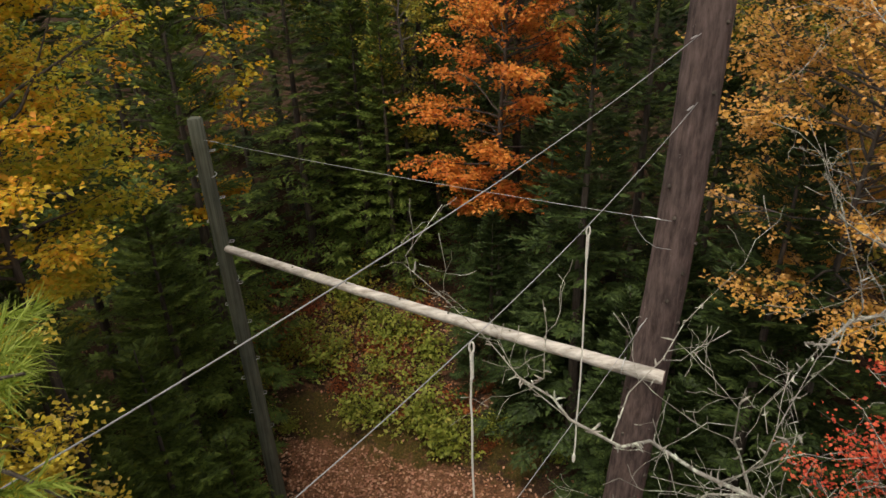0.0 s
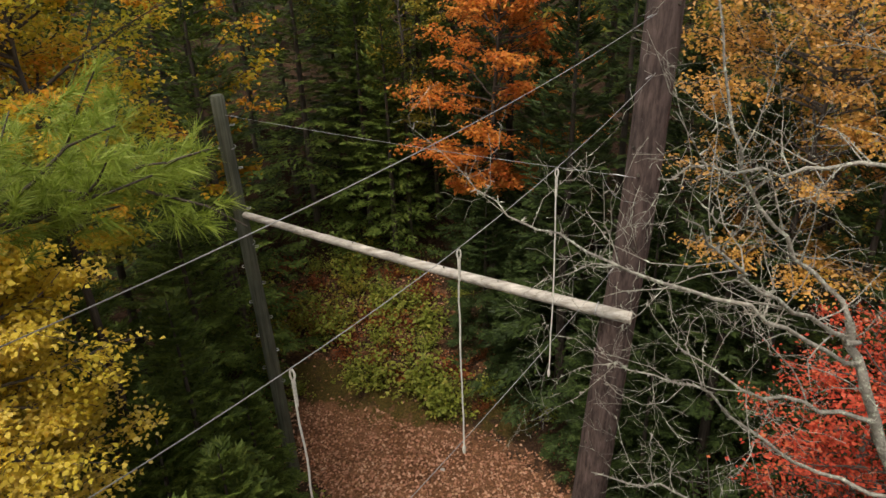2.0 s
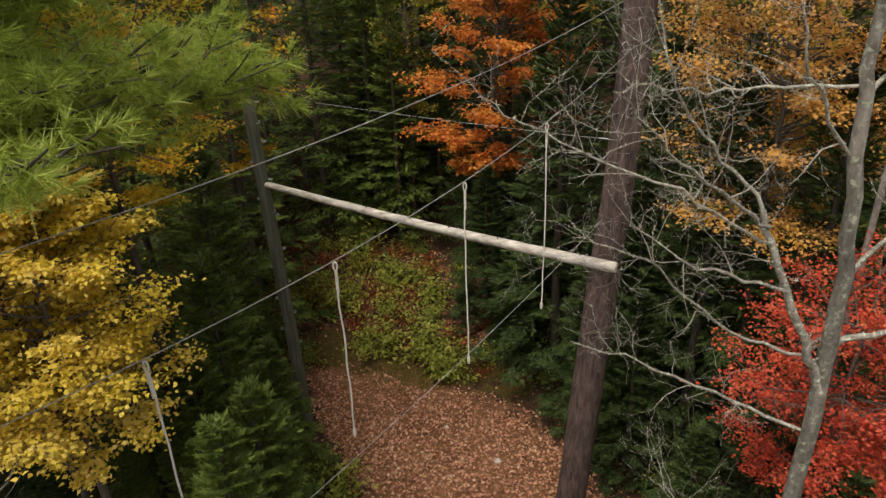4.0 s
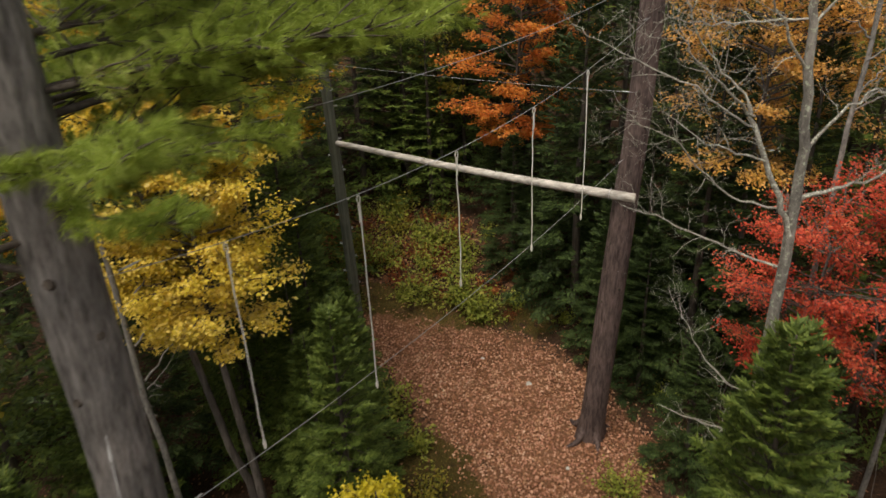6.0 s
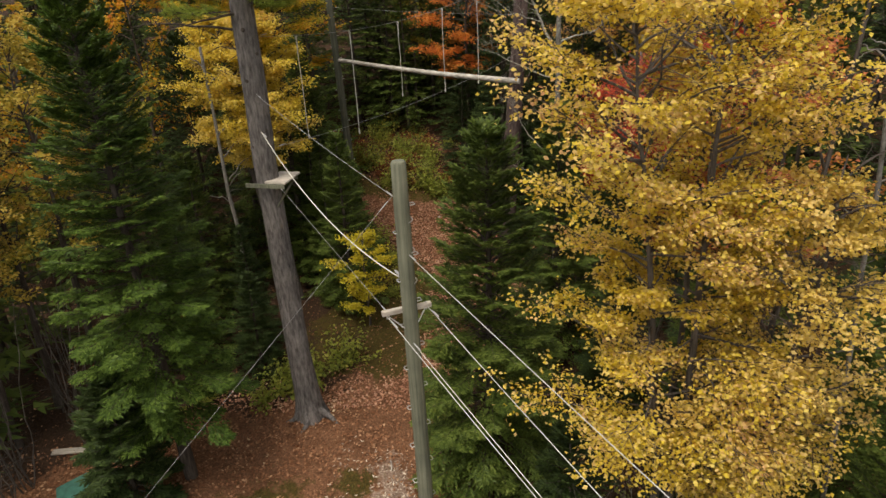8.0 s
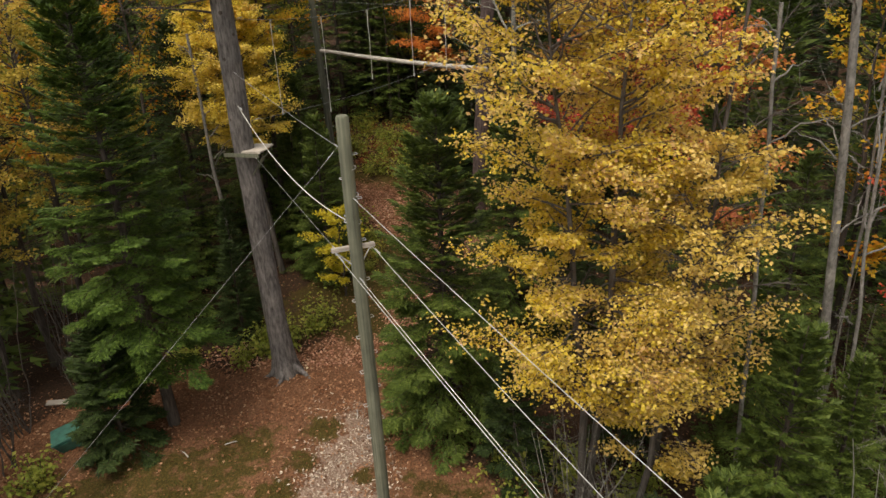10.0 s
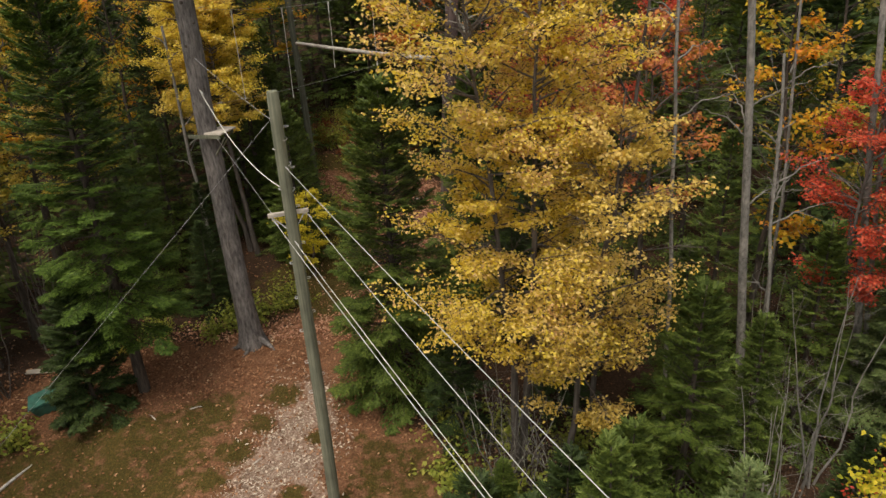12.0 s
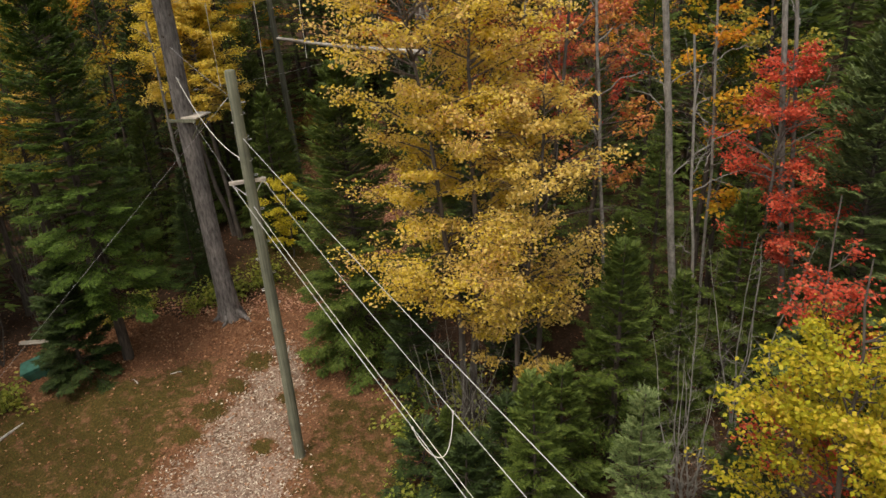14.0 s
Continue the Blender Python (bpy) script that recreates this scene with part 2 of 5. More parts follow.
# ---- mesh tools ----
def mesh_np(name, verts, faces, mat):
    """A mesh from numpy arrays; faces is one (n, k) array or a list of such arrays."""
    if not isinstance(faces, list):
        faces = [faces]
    faces = [np.asarray(f, np.int32) for f in faces if len(f)]
    me = bpy.data.meshes.new(name)
    verts = np.asarray(verts, np.float32)
    sizes = np.concatenate([np.full(len(f), f.shape[1], np.int32) for f in faces])
    loops = np.concatenate([f.ravel() for f in faces])
    me.vertices.add(len(verts))
    me.vertices.foreach_set("co", verts.ravel())
    me.loops.add(len(loops))
    me.loops.foreach_set("vertex_index", loops)
    me.polygons.add(len(sizes))
    me.polygons.foreach_set("loop_start", np.r_[0, np.cumsum(sizes)[:-1]].astype(np.int32))
    me.polygons.foreach_set("loop_total", sizes)
    me.update(calc_edges=True)
    me.materials.append(mat)
    return me


def smooth(me):
    me.polygons.foreach_set("use_smooth", np.ones(len(me.polygons), bool))
    return me


class Tubes:
    """Collects tapered round rods along bent lines into one mesh."""

    def __init__(self):
        self.v, self.f, self.n = [], [], 0

    def add(self, pts, rad, sides=6, caps=True):
        pts = np.asarray(pts, float)
        rad = np.broadcast_to(np.asarray(rad, float), (len(pts),))
        tan = np.gradient(pts, axis=0)
        tan /= np.linalg.norm(tan, axis=1)[:, None] + 1e-9
        ref = np.where(np.abs(tan[:, 2:3]) > 0.9, np.array([[1.0, 0, 0]]), np.array([[0, 0, 1.0]]))
        if np.abs(tan[:, 2]).max() > 0.9:
            ref = np.broadcast_to(np.array([1.0, 0.02, 0.0]) if np.abs(tan[:, 0]).max() < 0.9 else np.array([0.0, 1.0, 0.02]), tan.shape)
        a = np.cross(tan, ref)
        a /= np.linalg.norm(a, axis=1)[:, None] + 1e-9
        b = np.cross(tan, a)
        ang = np.arange(sides) * 2 * np.pi / sides
        ring = a[:, None] * np.cos(ang)[None, :, None] + b[:, None] * np.sin(ang)[None, :, None]
        v = (pts[:, None] + ring * rad[:, None, None]).reshape(-1, 3)
        k = len(pts)
        i = np.arange(k - 1)[:, None] * sides
        j = np.arange(sides)[None]
        j2 = (j + 1) % sides
        q = np.stack([i + j, i + j2, i + sides + j2, i + sides + j], -1).reshape(-1, 4) + self.n
        self.v.append(v)
        self.f.append(q)
        self.n += len(v)
        if caps:
            for row, centre, flip in ((0, pts[0], 1), (k - 1, pts[-1], 0)):
                c = np.concatenate([v[row * sides:(row + 1) * sides], centre[None]])
                t = np.stack([np.arange(sides), (np.arange(sides) + 1) % sides, np.full(sides, sides)], -1)
                t = t[:, ::-1] if flip else t
                self.v.append(c)
                self.f.append(np.stack([t[:, 0], t[:, 1], t[:, 2]], -1) + self.n)
                self.n += len(c)
        return self

    def mesh(self, name, mat):
        quads = [f for f in self.f if f.shape[1] == 4]
        tris = [f for f in self.f if f.shape[1] == 3]
        faces = [np.concatenate(quads)] + ([np.concatenate(tris)] if tris else [])
        return smooth(mesh_np(name, np.concatenate(self.v), faces, mat))


def part_np(name, me, parent, label=""):
    ob = new(name, me)
    ob.parent = parent
    if label:
        ob["label"] = label
    return ob


def part(name, bm, mat, parent, label=""):
    """Links a bmesh as one mesh object under a thing or a part."""
    me = bpy.data.meshes.new(name)
    bm.to_mesh(me)
    bm.free()
    me.materials.append(mat)
    return part_np(name, me, parent, label)


def thing(name, label, category, at=(0, 0, 0), group="", kind=""):
    ob = new(name)
    ob.location = at
    ob.empty_display_size = 0.3
    return tagged(ob, label, category, group, kind)


def box_bm(sx, sy, sz, bevel=0.006, m=None):
    bm = bmesh.new()
    bmesh.ops.create_cube(bm, size=1)
    bmesh.ops.scale(bm, vec=(sx, sy, sz), verts=bm.verts)
    bmesh.ops.bevel(bm, geom=list(bm.edges), offset=bevel, segments=2, affect='EDGES')
    if m is not None:
        bmesh.ops.transform(bm, matrix=m, verts=bm.verts)
    return bm


def unit(v):
    return v / (np.linalg.norm(v, axis=-1, keepdims=True) + 1e-9)


def blades(centres, ahead, up, length, width, fold=0.25):
    """Small folded four-sided leaves: stem end, two sides, tip."""
    side = unit(np.cross(ahead, up))
    nrm = np.cross(side, ahead)
    L, W = np.asarray(length)[:, None], np.asarray(width)[:, None]
    v = np.stack([centres, centres + ahead * L * 0.45 + side * W / 2 + nrm * W * fold, centres + ahead * L, centres + ahead * L * 0.45 - side * W / 2 + nrm * W * fold], 1)
    return v.reshape(-1, 3), np.arange(len(centres) * 4).reshape(-1, 4)


# ---- ground ----
def height(x, y):
    """The lie of the land: a clearing that climbs gently, then a wooded bank."""
    x, y = np.asarray(x, float), np.asarray(y, float)
    z = np.interp(y, [-400, -30, -14, -6.7, -0.8, 10, 15, 18, 26, 45, 90, 400], [-8, -2.2, -0.9, 0.02, 0.76, 0.88, 1.55, 2.6, 4.8, 7.5, 11, 20])
    z = z + 0.06 * np.sin(x * 1.1 + 0.6 * y) * np.cos(y * 0.8 - 0.3 * x) + 0.25 * np.sin(x * 0.16 + 1.0) * np.sin(y * 0.13)
    z = z + np.clip((np.abs(x + 1) - 14) * 0.04, 0, 3)
    return z


def inside(px, py, poly):
    poly = np.asarray(poly, float)
    x, y = np.asarray(px, float), np.asarray(py, float)
    hit = np.zeros(x.shape, bool)
    for (x0, y0), (x1, y1) in zip(poly, np.roll(poly, -1, 0)):
        cross = (y0 > y) != (y1 > y)
        hit ^= cross & (x < (x1 - x0) * (y - y0) / (y1 - y0 + 1e-12) + x0)
    return hit


CLEARING = [(-4.8, 16.6), (-1, 15.6), (0.6, 14.6), (2.3, 12.6), (3.2, 11.2), (4.2, 9.0), (2.4, 6.5), (1.2, 3), (-0.6, 0.5), (-0.3, -2.6), (1.0, -4.0), (3.2, -5.2), (4.2, -9), (5.0, -18), (6, -28), (9, -38), (-2, -44),
            (-9, -36), (-9, -18), (-13, -9), (-13, -3), (-10, -0.8), (-7.5, 0.3), (-5.2, 0.6), (-3.6, 1.6), (-2.4, 5), (-1.6, 8.5), (-3.2, 12), (-5.2, 15)]
CHIPS = [(-2.2, -1.6), (-1.2, -3.0), (-1.1, -6), (-0.9, -9), (-0.6, -18), (1, -26), (4, -36), (-1, -38), (-4, -27), (-5.4, -18), (-4.6, -9.5), (-3.9, -7), (-3.5, -4.6), (-2.9, -2.6)]


def soft_mask(x, y, poly, spread, rng_seed):
    """How much of a zone holds at each place, with an uneven edge."""
    rng = np.random.default_rng(rng_seed)
    total = np.zeros(np.shape(x))
    for _ in range(12):
        a, d = rng.uniform(0, 6.28), rng.uniform(0, spread)
        total = total + inside(x + d * np.cos(a) + 0.25 * np.sin(y * 2.3 + a), y + d * np.sin(a) + 0.25 * np.sin(x * 2.1 + a), poly)
    return total / 12


gx = np.unique(np.concatenate([-np.geomspace(14, 400, 26), np.arange(-14, 12, 0.2), np.geomspace(12, 400, 26)]))
gy = np.unique(np.concatenate([-np.geomspace(36, 400, 18), np.arange(-36, -18, 0.5), np.arange(-18, 21, 0.2), np.geomspace(21, 400, 30)]))
GX, GY = np.meshgrid(gx, gy)
rough = np.zeros_like(GX)
for kx, ky, amp in ((3.1, 2.3, 0.014), (-2.2, 4.1, 0.014), (6.3, -5.2, 0.009), (8.7, 7.9, 0.006)):
    rough += amp * np.sin(kx * GX + ky * GY + kx)
GZ = height(GX, GY) + rough
nx, ny = len(gx), len(gy)
ii = np.arange(ny - 1)[:, None] * nx + np.arange(nx - 1)[None]
gfaces = np.stack([ii, ii + 1, ii + nx + 1, ii + nx], -1).reshape(-1, 4)

m, nt, bsdf, out = material("forest_floor")
GROUND = m


def attr(nt, name):
    a = nt.nodes.new("ShaderNodeAttribute")
    a.attribute_name = name
    return a.outputs["Fac"]


fine = noise_tex(nt, 17.0, 7.0, 0.75)
mid = noise_tex(nt, 3.2, 5.0, 0.6)
big = noise_tex(nt, 0.55, 4.0, 0.6)
litter = ramp(nt, [(0.3, (0.055, 0.026, 0.014)), (0.5, (0.19, 0.095, 0.052)), (0.7, (0.36, 0.2, 0.12))])
nt.links.new(fine, litter.inputs["Fac"])
chips = ramp(nt, [(0.3, (0.1, 0.065, 0.05)), (0.5, (0.3, 0.21, 0.16)), (0.7, (0.56, 0.44, 0.36))])
nt.links.new(fine, chips.inputs["Fac"])
turf = ramp(nt, [(0.3, (0.024, 0.022, 0.006)), (0.5, (0.075, 0.06, 0.016)), (0.7, (0.17, 0.098, 0.034))])
nt.links.new(fine, turf.inputs["Fac"])
duff = ramp(nt, [(0.3, (0.014, 0.009, 0.006)), (0.5, (0.05, 0.029, 0.018)), (0.7, (0.13, 0.075, 0.042))])
nt.links.new(fine, duff.inputs["Fac"])


def broken(nt, mask, noise_out, width=0.35):
    """A zone's mask broken up by noise at its edge."""
    s = nt.nodes.new("ShaderNodeMath")
    s.operation = 'MULTIPLY_ADD'
    nt.links.new(mask, s.inputs[0])
    s.inputs[1].default_value = 1.3
    n = nt.nodes.new("ShaderNodeMath")
    n.operation = 'MULTIPLY_ADD'
    nt.links.new(noise_out, n.inputs[0])
    n.inputs[1].default_value, n.inputs[2].default_value = 2.4, -1.4
    nt.links.new(n.outputs[0], s.inputs[2])
    r = ramp(nt, [(0.5 - width / 2, (0, 0, 0)), (0.5 + width / 2, (1, 1, 1))])
    nt.links.new(s.outputs[0], r.inputs["Fac"])
    return r.outputs["Color"]


col = mixer(nt, 'MIX', broken(nt, attr(nt, "clear"), mid), duff.outputs["Color"], litter.outputs["Color"])
col = mixer(nt, 'MIX', broken(nt, attr(nt, "turf"), mid), col, turf.outputs["Color"])
col = mixer(nt, 'MIX', broken(nt, attr(nt, "chips"), mid), col, chips.outputs["Color"])
tone = ramp(nt, [(0.3, (0.8, 0.76, 0.74)), (0.7, (1.1, 1.07, 1.05))])
nt.links.new(big, tone.inputs["Fac"])
col = mixer(nt, 'MULTIPLY', 1.0, col, tone.outputs["Color"])
nt.links.new(col, bsdf.inputs["Base Color"])
bsdf.inputs["Roughness"].default_value = 0.95
bsdf.inputs["Specular IOR Level"].default_value = 0.15
bump(nt, bsdf, fine, 1.0, 0.05)

gme = smooth(mesh_np("ground", np.stack([GX, GY, GZ], -1).reshape(-1, 3), gfaces, GROUND))
BANK = [(-6.5, 16.2), (-1.2, 15.4), (0.2, 15.4), (1.6, 13.8), (1.9, 15), (0.6, 19), (-2, 21.5), (-7.5, 21)]
TURF = [(-10.5, -4.2), (-8, -3.4), (-5.6, -2.8), (-4.4, -2.2), (-3.9, -3.2), (-4.3, -4.8), (-4.5, -7.0), (-5.2, -10), (-6.4, -18), (-6, -28), (-8, -38), (-15, -36), (-13, -18)]
TURF2 = [(-0.6, -4.6), (2.6, -4.6), (3.0, -9), (4.0, -18), (7, -28), (9, -36), (4.5, -36), (1.6, -26), (-0.2, -18), (-0.6, -9)]
TURF3 = [(-2.6, 10.5), (-1.2, 8.4), (-2.0, 5), (-3.2, 1.8), (-4.6, 1.2), (-5.5, 4), (-4.5, 9), (-4.8, 12)]
TURF5 = [(-3.4, 11.2), (-1.6, 9.8), (-0.6, 8.0), (-0.9, 4.0), (-1.5, 1.6), (-3.0, 1.2), (-3.6, 3.5), (-3.7, 8.0)]
TURF4 = [(-5.8, 17.4), (-5.4, 15.9), (-1.2, 14.6), (2.0, 13.9), (2.6, 15.4), (-1, 16.6)]


def tufts_on_path(x, y):
    """Small patches of grass that break up the wood chips."""
    total = np.zeros(np.shape(x))
    for a, b, r in ((-4.1, -6.0, 0.42), (-3.8, -5.0, 0.5), (-2.8, -2.8, 0.5), (-1.8, -6.4, 0.35), (-3.3, -3.9, 0.4), (-1.5, -4.4, 0.3), (-4.4, -8.6, 0.5)):
        total = np.maximum(total, np.exp(-(((x - a) / 1.3) ** 2 + (y - b) ** 2) / r ** 2))
    return np.clip(total * 1.4, 0, 1)


turf_mask = np.maximum(0.8 * tufts_on_path(GX, GY), np.maximum(np.maximum(0.72 * soft_mask(GX, GY, TURF, 0.9, 3), 0.6 * soft_mask(GX, GY, TURF2, 0.9, 4)),
                       np.maximum(np.maximum(0.7 * soft_mask(GX, GY, TURF3, 0.6, 5), 0.85 * soft_mask(GX, GY, TURF5, 0.7, 8)), 0.75 * soft_mask(GX, GY, TURF4, 0.7, 6))))
for key, values in (("clear", np.maximum(soft_mask(GX, GY, CLEARING, 1.2, 1), 0.45 * soft_mask(GX, GY, BANK, 0.8, 7))), ("chips", soft_mask(GX, GY, CHIPS, 0.7, 2) * (1 - tufts_on_path(GX, GY))), ("turf", turf_mask)):
    a = gme.attributes.new(key, 'FLOAT', 'POINT')
    a.data.foreach_set("value", values.ravel().astype(np.float32))
ground = tagged(new("ground", gme), "leaf-strewn forest floor with a trodden wood-chip path", "ground", kind="structure")


# ---- tree makers ----
def spruce_tree(name, label, seed, h, r, z0=0.4, dens=1.0, blade=0.1, mat=SPRUCE, trunk_r=None, taper=0.85, lift=0.0, whorl=(7, 10), per=7, boughs=True, step=0.46):
    """A spruce or fir: tapered trunk, separate tiers of drooping boughs, each a flat fan of side twigs full of needle sprays."""
    rng = np.random.default_rng(seed)
    ob = thing(name, label, "tree")
    tr = trunk_r or 0.012 * h + 0.03
    wood = Tubes()
    zs = np.linspace(-0.3, h, 7)
    sway = np.cumsum(rng.normal(0, 0.02, (7, 2)), 0)
    wood.add(np.c_[sway, zs], np.linspace(tr * 1.2, 0.012, 7), 8 if boughs else 5)
    V = []
    z = z0
    while z < h - 0.05:
        rel = (z - z0) / (h - z0)
        turn = rng.uniform(0, 6.28)
        m = rng.integers(*whorl)
        for i in range(m):
            zz = z + rng.uniform(-0.09, 0.09)
            L = (r * (1 - rel) ** taper * rng.uniform(0.62, 1.16) + 0.09) * (1 if rng.random() > 0.1 else 0.55)
            az = turn + (i + rng.uniform(-0.35, 0.35)) * 2 * np.pi / m
            el = np.radians(-9 + lift + 52 * rel ** 1.4 + rng.normal(0, 6))
            s = np.linspace(0, 1, 6)
            pts = np.outer(s * L * 0.96, [np.cos(az), np.sin(az), 0])
            pts[:, 2] = zz + L * (np.tan(el) * s - 0.3 * (1 - rel) * s ** 2 + 0.2 * s ** 3)
            pts[:, :2] += [np.interp(zz, zs, sway[:, 0]), np.interp(zz, zs, sway[:, 1])]
            if boughs and L > 0.5:
                wood.add(pts[[0, 3, 5]], [0.008 + 0.011 * L, 0.007, 0.003], 3, False)
            k = int(L / 0.05 * dens) + 4
            u = np.sort(0.25 + 0.75 * rng.random(k) ** 0.7)
            root = np.stack([np.interp(u, s, pts[:, c]) for c in range(3)], 1)
            tan = unit(pts[-1] - pts[0])
            side = np.array([-np.sin(az), np.cos(az), 0]) * np.where(np.arange(k) % 2, 1, -1)[:, None]
            tl = (0.36 * L * (1 - u) ** 0.7 + 0.1 + 0.3 * blade) * rng.uniform(0.7, 1.2, k)
            td = unit(tan * 0.85 + side * rng.uniform(0.4, 0.95, (k, 1)) + np.c_[np.zeros((k, 2)), rng.normal(-0.1, 0.05, k)])
            td[-1] = tan
            q = np.linspace(0.05, 1.0, per)
            c = (root[:, None] + td[:, None] * (tl[:, None] * q)[..., None]).reshape(-1, 3)
            t2 = np.repeat(td, per, 0)
            flank = unit(np.cross(t2, [0, 0, 1.0])) * np.tile(np.where(np.arange(per) % 2, 1, -1), k)[:, None]
            d = unit(t2 * 0.85 + flank * rng.uniform(0.2, 0.8, (len(c), 1)) + rng.normal(0, 0.13, (len(c), 3)))
            ln = blade * rng.uniform(0.7, 1.35, len(c))
            wd = unit(np.cross(d, np.array([0, 0, 1.0]) + rng.normal(0, 0.3, (len(c), 3)))) * (ln * rng.uniform(0.34, 0.52, len(c)))[:, None] * 0.5
            V.append(np.stack([c - wd, c + wd, c + d * ln[:, None]], 1).reshape(-1, 3))
        z += step * rng.uniform(0.8, 1.2) * (0.55 + 0.5 * (1 - rel))
    V = np.concatenate(V)
    part_np("trunk", wood.mesh("trunk", DARK_BARK), ob)
    part_np("crown", mesh_np("crown", V, np.arange(len(V)).reshape(-1, 3), mat), ob)
    return ob


def limb(rng, a, direction, length, n=6, rise=0.0, wander=0.12):
    """A bent line from a."""
    d = unit(np.asarray(direction, float))
    pts = [np.asarray(a, float)]
    for i in range(n - 1):
        d = unit(d + rng.normal(0, wander, 3) + np.array([0, 0, rise / n]))
        pts.append(pts[-1] + d * length / (n - 1))
    return np.array(pts)


def spray_leaves(rng, twig, count, size, flat=0.7, spread=0.14, thick=0.55):
    u = rng.uniform(0.1, 1.0, count)
    s = np.linspace(0, 1, len(twig))
    c = np.stack([np.interp(u, s, twig[:, k]) for k in range(3)], 1) + rng.normal(0, spread, (count, 3)) * [1, 1, thick]
    ahead = unit(rng.normal(0, 1, (count, 3)) * [1, 1, 0.35] - [0, 0, 0.3])
    up = unit(np.array([0, 0, 1.0]) * flat + rng.normal(0, 0.5, (count, 3)))
    ln = size * rng.uniform(0.65, 1.3, count)
    return c, ahead, up, ln


def broadleaf_tree(name, label, seed, stems, crown, leaf, mat, bark=GREY_BARK, limbs=26, twigs=7, per_twig=14, limb_rise=0.25, trunk_r=0.1, fill=1.0, flat=0.7, holes=0.0, twig_wood=True, tier=0.0):
    """A leafy tree. stems: lines of the trunks, from the ground; crown: heights and the reach of the limbs there; tier: how far the leaves gather into flat layers."""
    rng = np.random.default_rng(seed)
    base = np.array(stems[0][0], float)
    ob = thing(name, label, "tree", at=tuple(base))
    wood = Tubes()
    cz, cr = np.array([c[0] for c in crown], float), np.array([c[1] for c in crown], float)
    C, A, U, N = [], [], [], []
    for line in stems:
        line = np.array(line, float) - base
        t = np.linspace(0, 1, 12)
        tt = np.linspace(0, 1, len(line))
        pts = np.stack([np.interp(t, tt, line[:, k]) for k in range(3)], 1)
        pts[1:-1, :2] += rng.normal(0, 0.035, (10, 2))
        pts[0, 2] -= 0.25
        wood.add(pts, np.linspace(trunk_r * 1.15, 0.012, 12) + np.r_[trunk_r * 0.35, np.zeros(11)], 10)
        for _ in range(limbs):
            z = rng.uniform(cz[0], min(cz[-1], line[-1, 2] - 0.1))
            root = np.array([np.interp(z, pts[:, 2], pts[:, 0]), np.interp(z, pts[:, 2], pts[:, 1]), z])
            az = rng.uniform(0, 2 * np.pi)
            L = np.interp(z, cz, cr) * rng.uniform(0.6, 1.1)
            rel = (z - cz[0]) / (cz[-1] - cz[0])
            line2 = limb(rng, root, (np.cos(az), np.sin(az), (0.15 + 0.7 * rel) * (1 - 0.55 * tier)), L, 7, limb_rise, 0.13 - 0.05 * tier)
            rl = trunk_r * (0.16 + 0.16 * L / max(cr))
            wood.add(line2, np.linspace(rl, 0.006, 7), 5, False)
            bare = rng.random() < holes
            for k in range(twigs):
                u = rng.uniform(0.3 + 0.15 * tier, 1.0)
                p = np.stack([np.interp(u, np.linspace(0, 1, 7), line2[:, c]) for c in range(3)])
                d = line2[-1] - line2[0]
                a2 = np.arctan2(d[1], d[0]) + rng.uniform(-1.1, 1.1)
                tw = limb(rng, p, (np.cos(a2), np.sin(a2), rng.uniform(-0.1, 0.45 - 0.3 * tier)), L * rng.uniform(0.22, 0.42), 4, 0.0, 0.2 - 0.08 * tier)
                if twig_wood or bare:
                    wood.add(tw[[0, 2, 3]], [0.007, 0.004, 0.002], 3, False)
                if not bare:
                    c, a, up, ln = spray_leaves(rng, tw, max(2, int(per_twig * fill * rng.uniform(0.5, 1.4))), leaf, flat, (0.07 + 0.034 * L) * (1 - 0.15 * tier), 0.55 - 0.33 * tier)
                    C.append(c), A.append(a), U.append(up), N.append(ln)
    part_np("trunk", wood.mesh("trunk", bark), ob)
    if C:
        N = np.concatenate(N)
        v, f = blades(np.concatenate(C), np.concatenate(A), np.concatenate(U), N, N * 0.72)
        part_np("crown", mesh_np("crown", v, f, mat), ob)
    return ob


def on_ground(x, y, dz=0.0):
    return (x, y, float(height(x, y)) + dz)


# ---- the ropes course ----
def line_pts(a, b, sag=0.0, n=14):
    u = np.linspace(0, 1, n)[:, None]
    p = np.asarray(a, float) * (1 - u) + np.asarray(b, float) * u
    p[:, 2] -= 4 * sag * (u * (1 - u))[:, 0]
    return p


def cable(name, label, a, b, radius, sag=0.0, mat=WIRE, category="cable"):
    """A line between two fixings: twisted strands with a clamped thimble at each end."""
    a, b = np.asarray(a, float), np.asarray(b, float)
    ob = thing(name, label, category, at=tuple(a))
    p = line_pts(a, b, sag, 40) - a
    strand = Tubes()
    strand.add(p, radius, 6)
    part_np("strand", strand.mesh("strand", mat), ob)
    d = unit(b - a)
    for q, s in ((p[0], 1), (p[-1], -1)):
        cl = Tubes()
        cl.add([q + d * s * 0.14, q + d * s * 0.2, q + d * s * 0.3, q + d * s * 0.34], [radius * 1.6, radius * 2.3, radius * 2.3, radius * 1.5], 7)
        part_np("clamp", cl.mesh("clamp", STEEL), ob)
    return ob


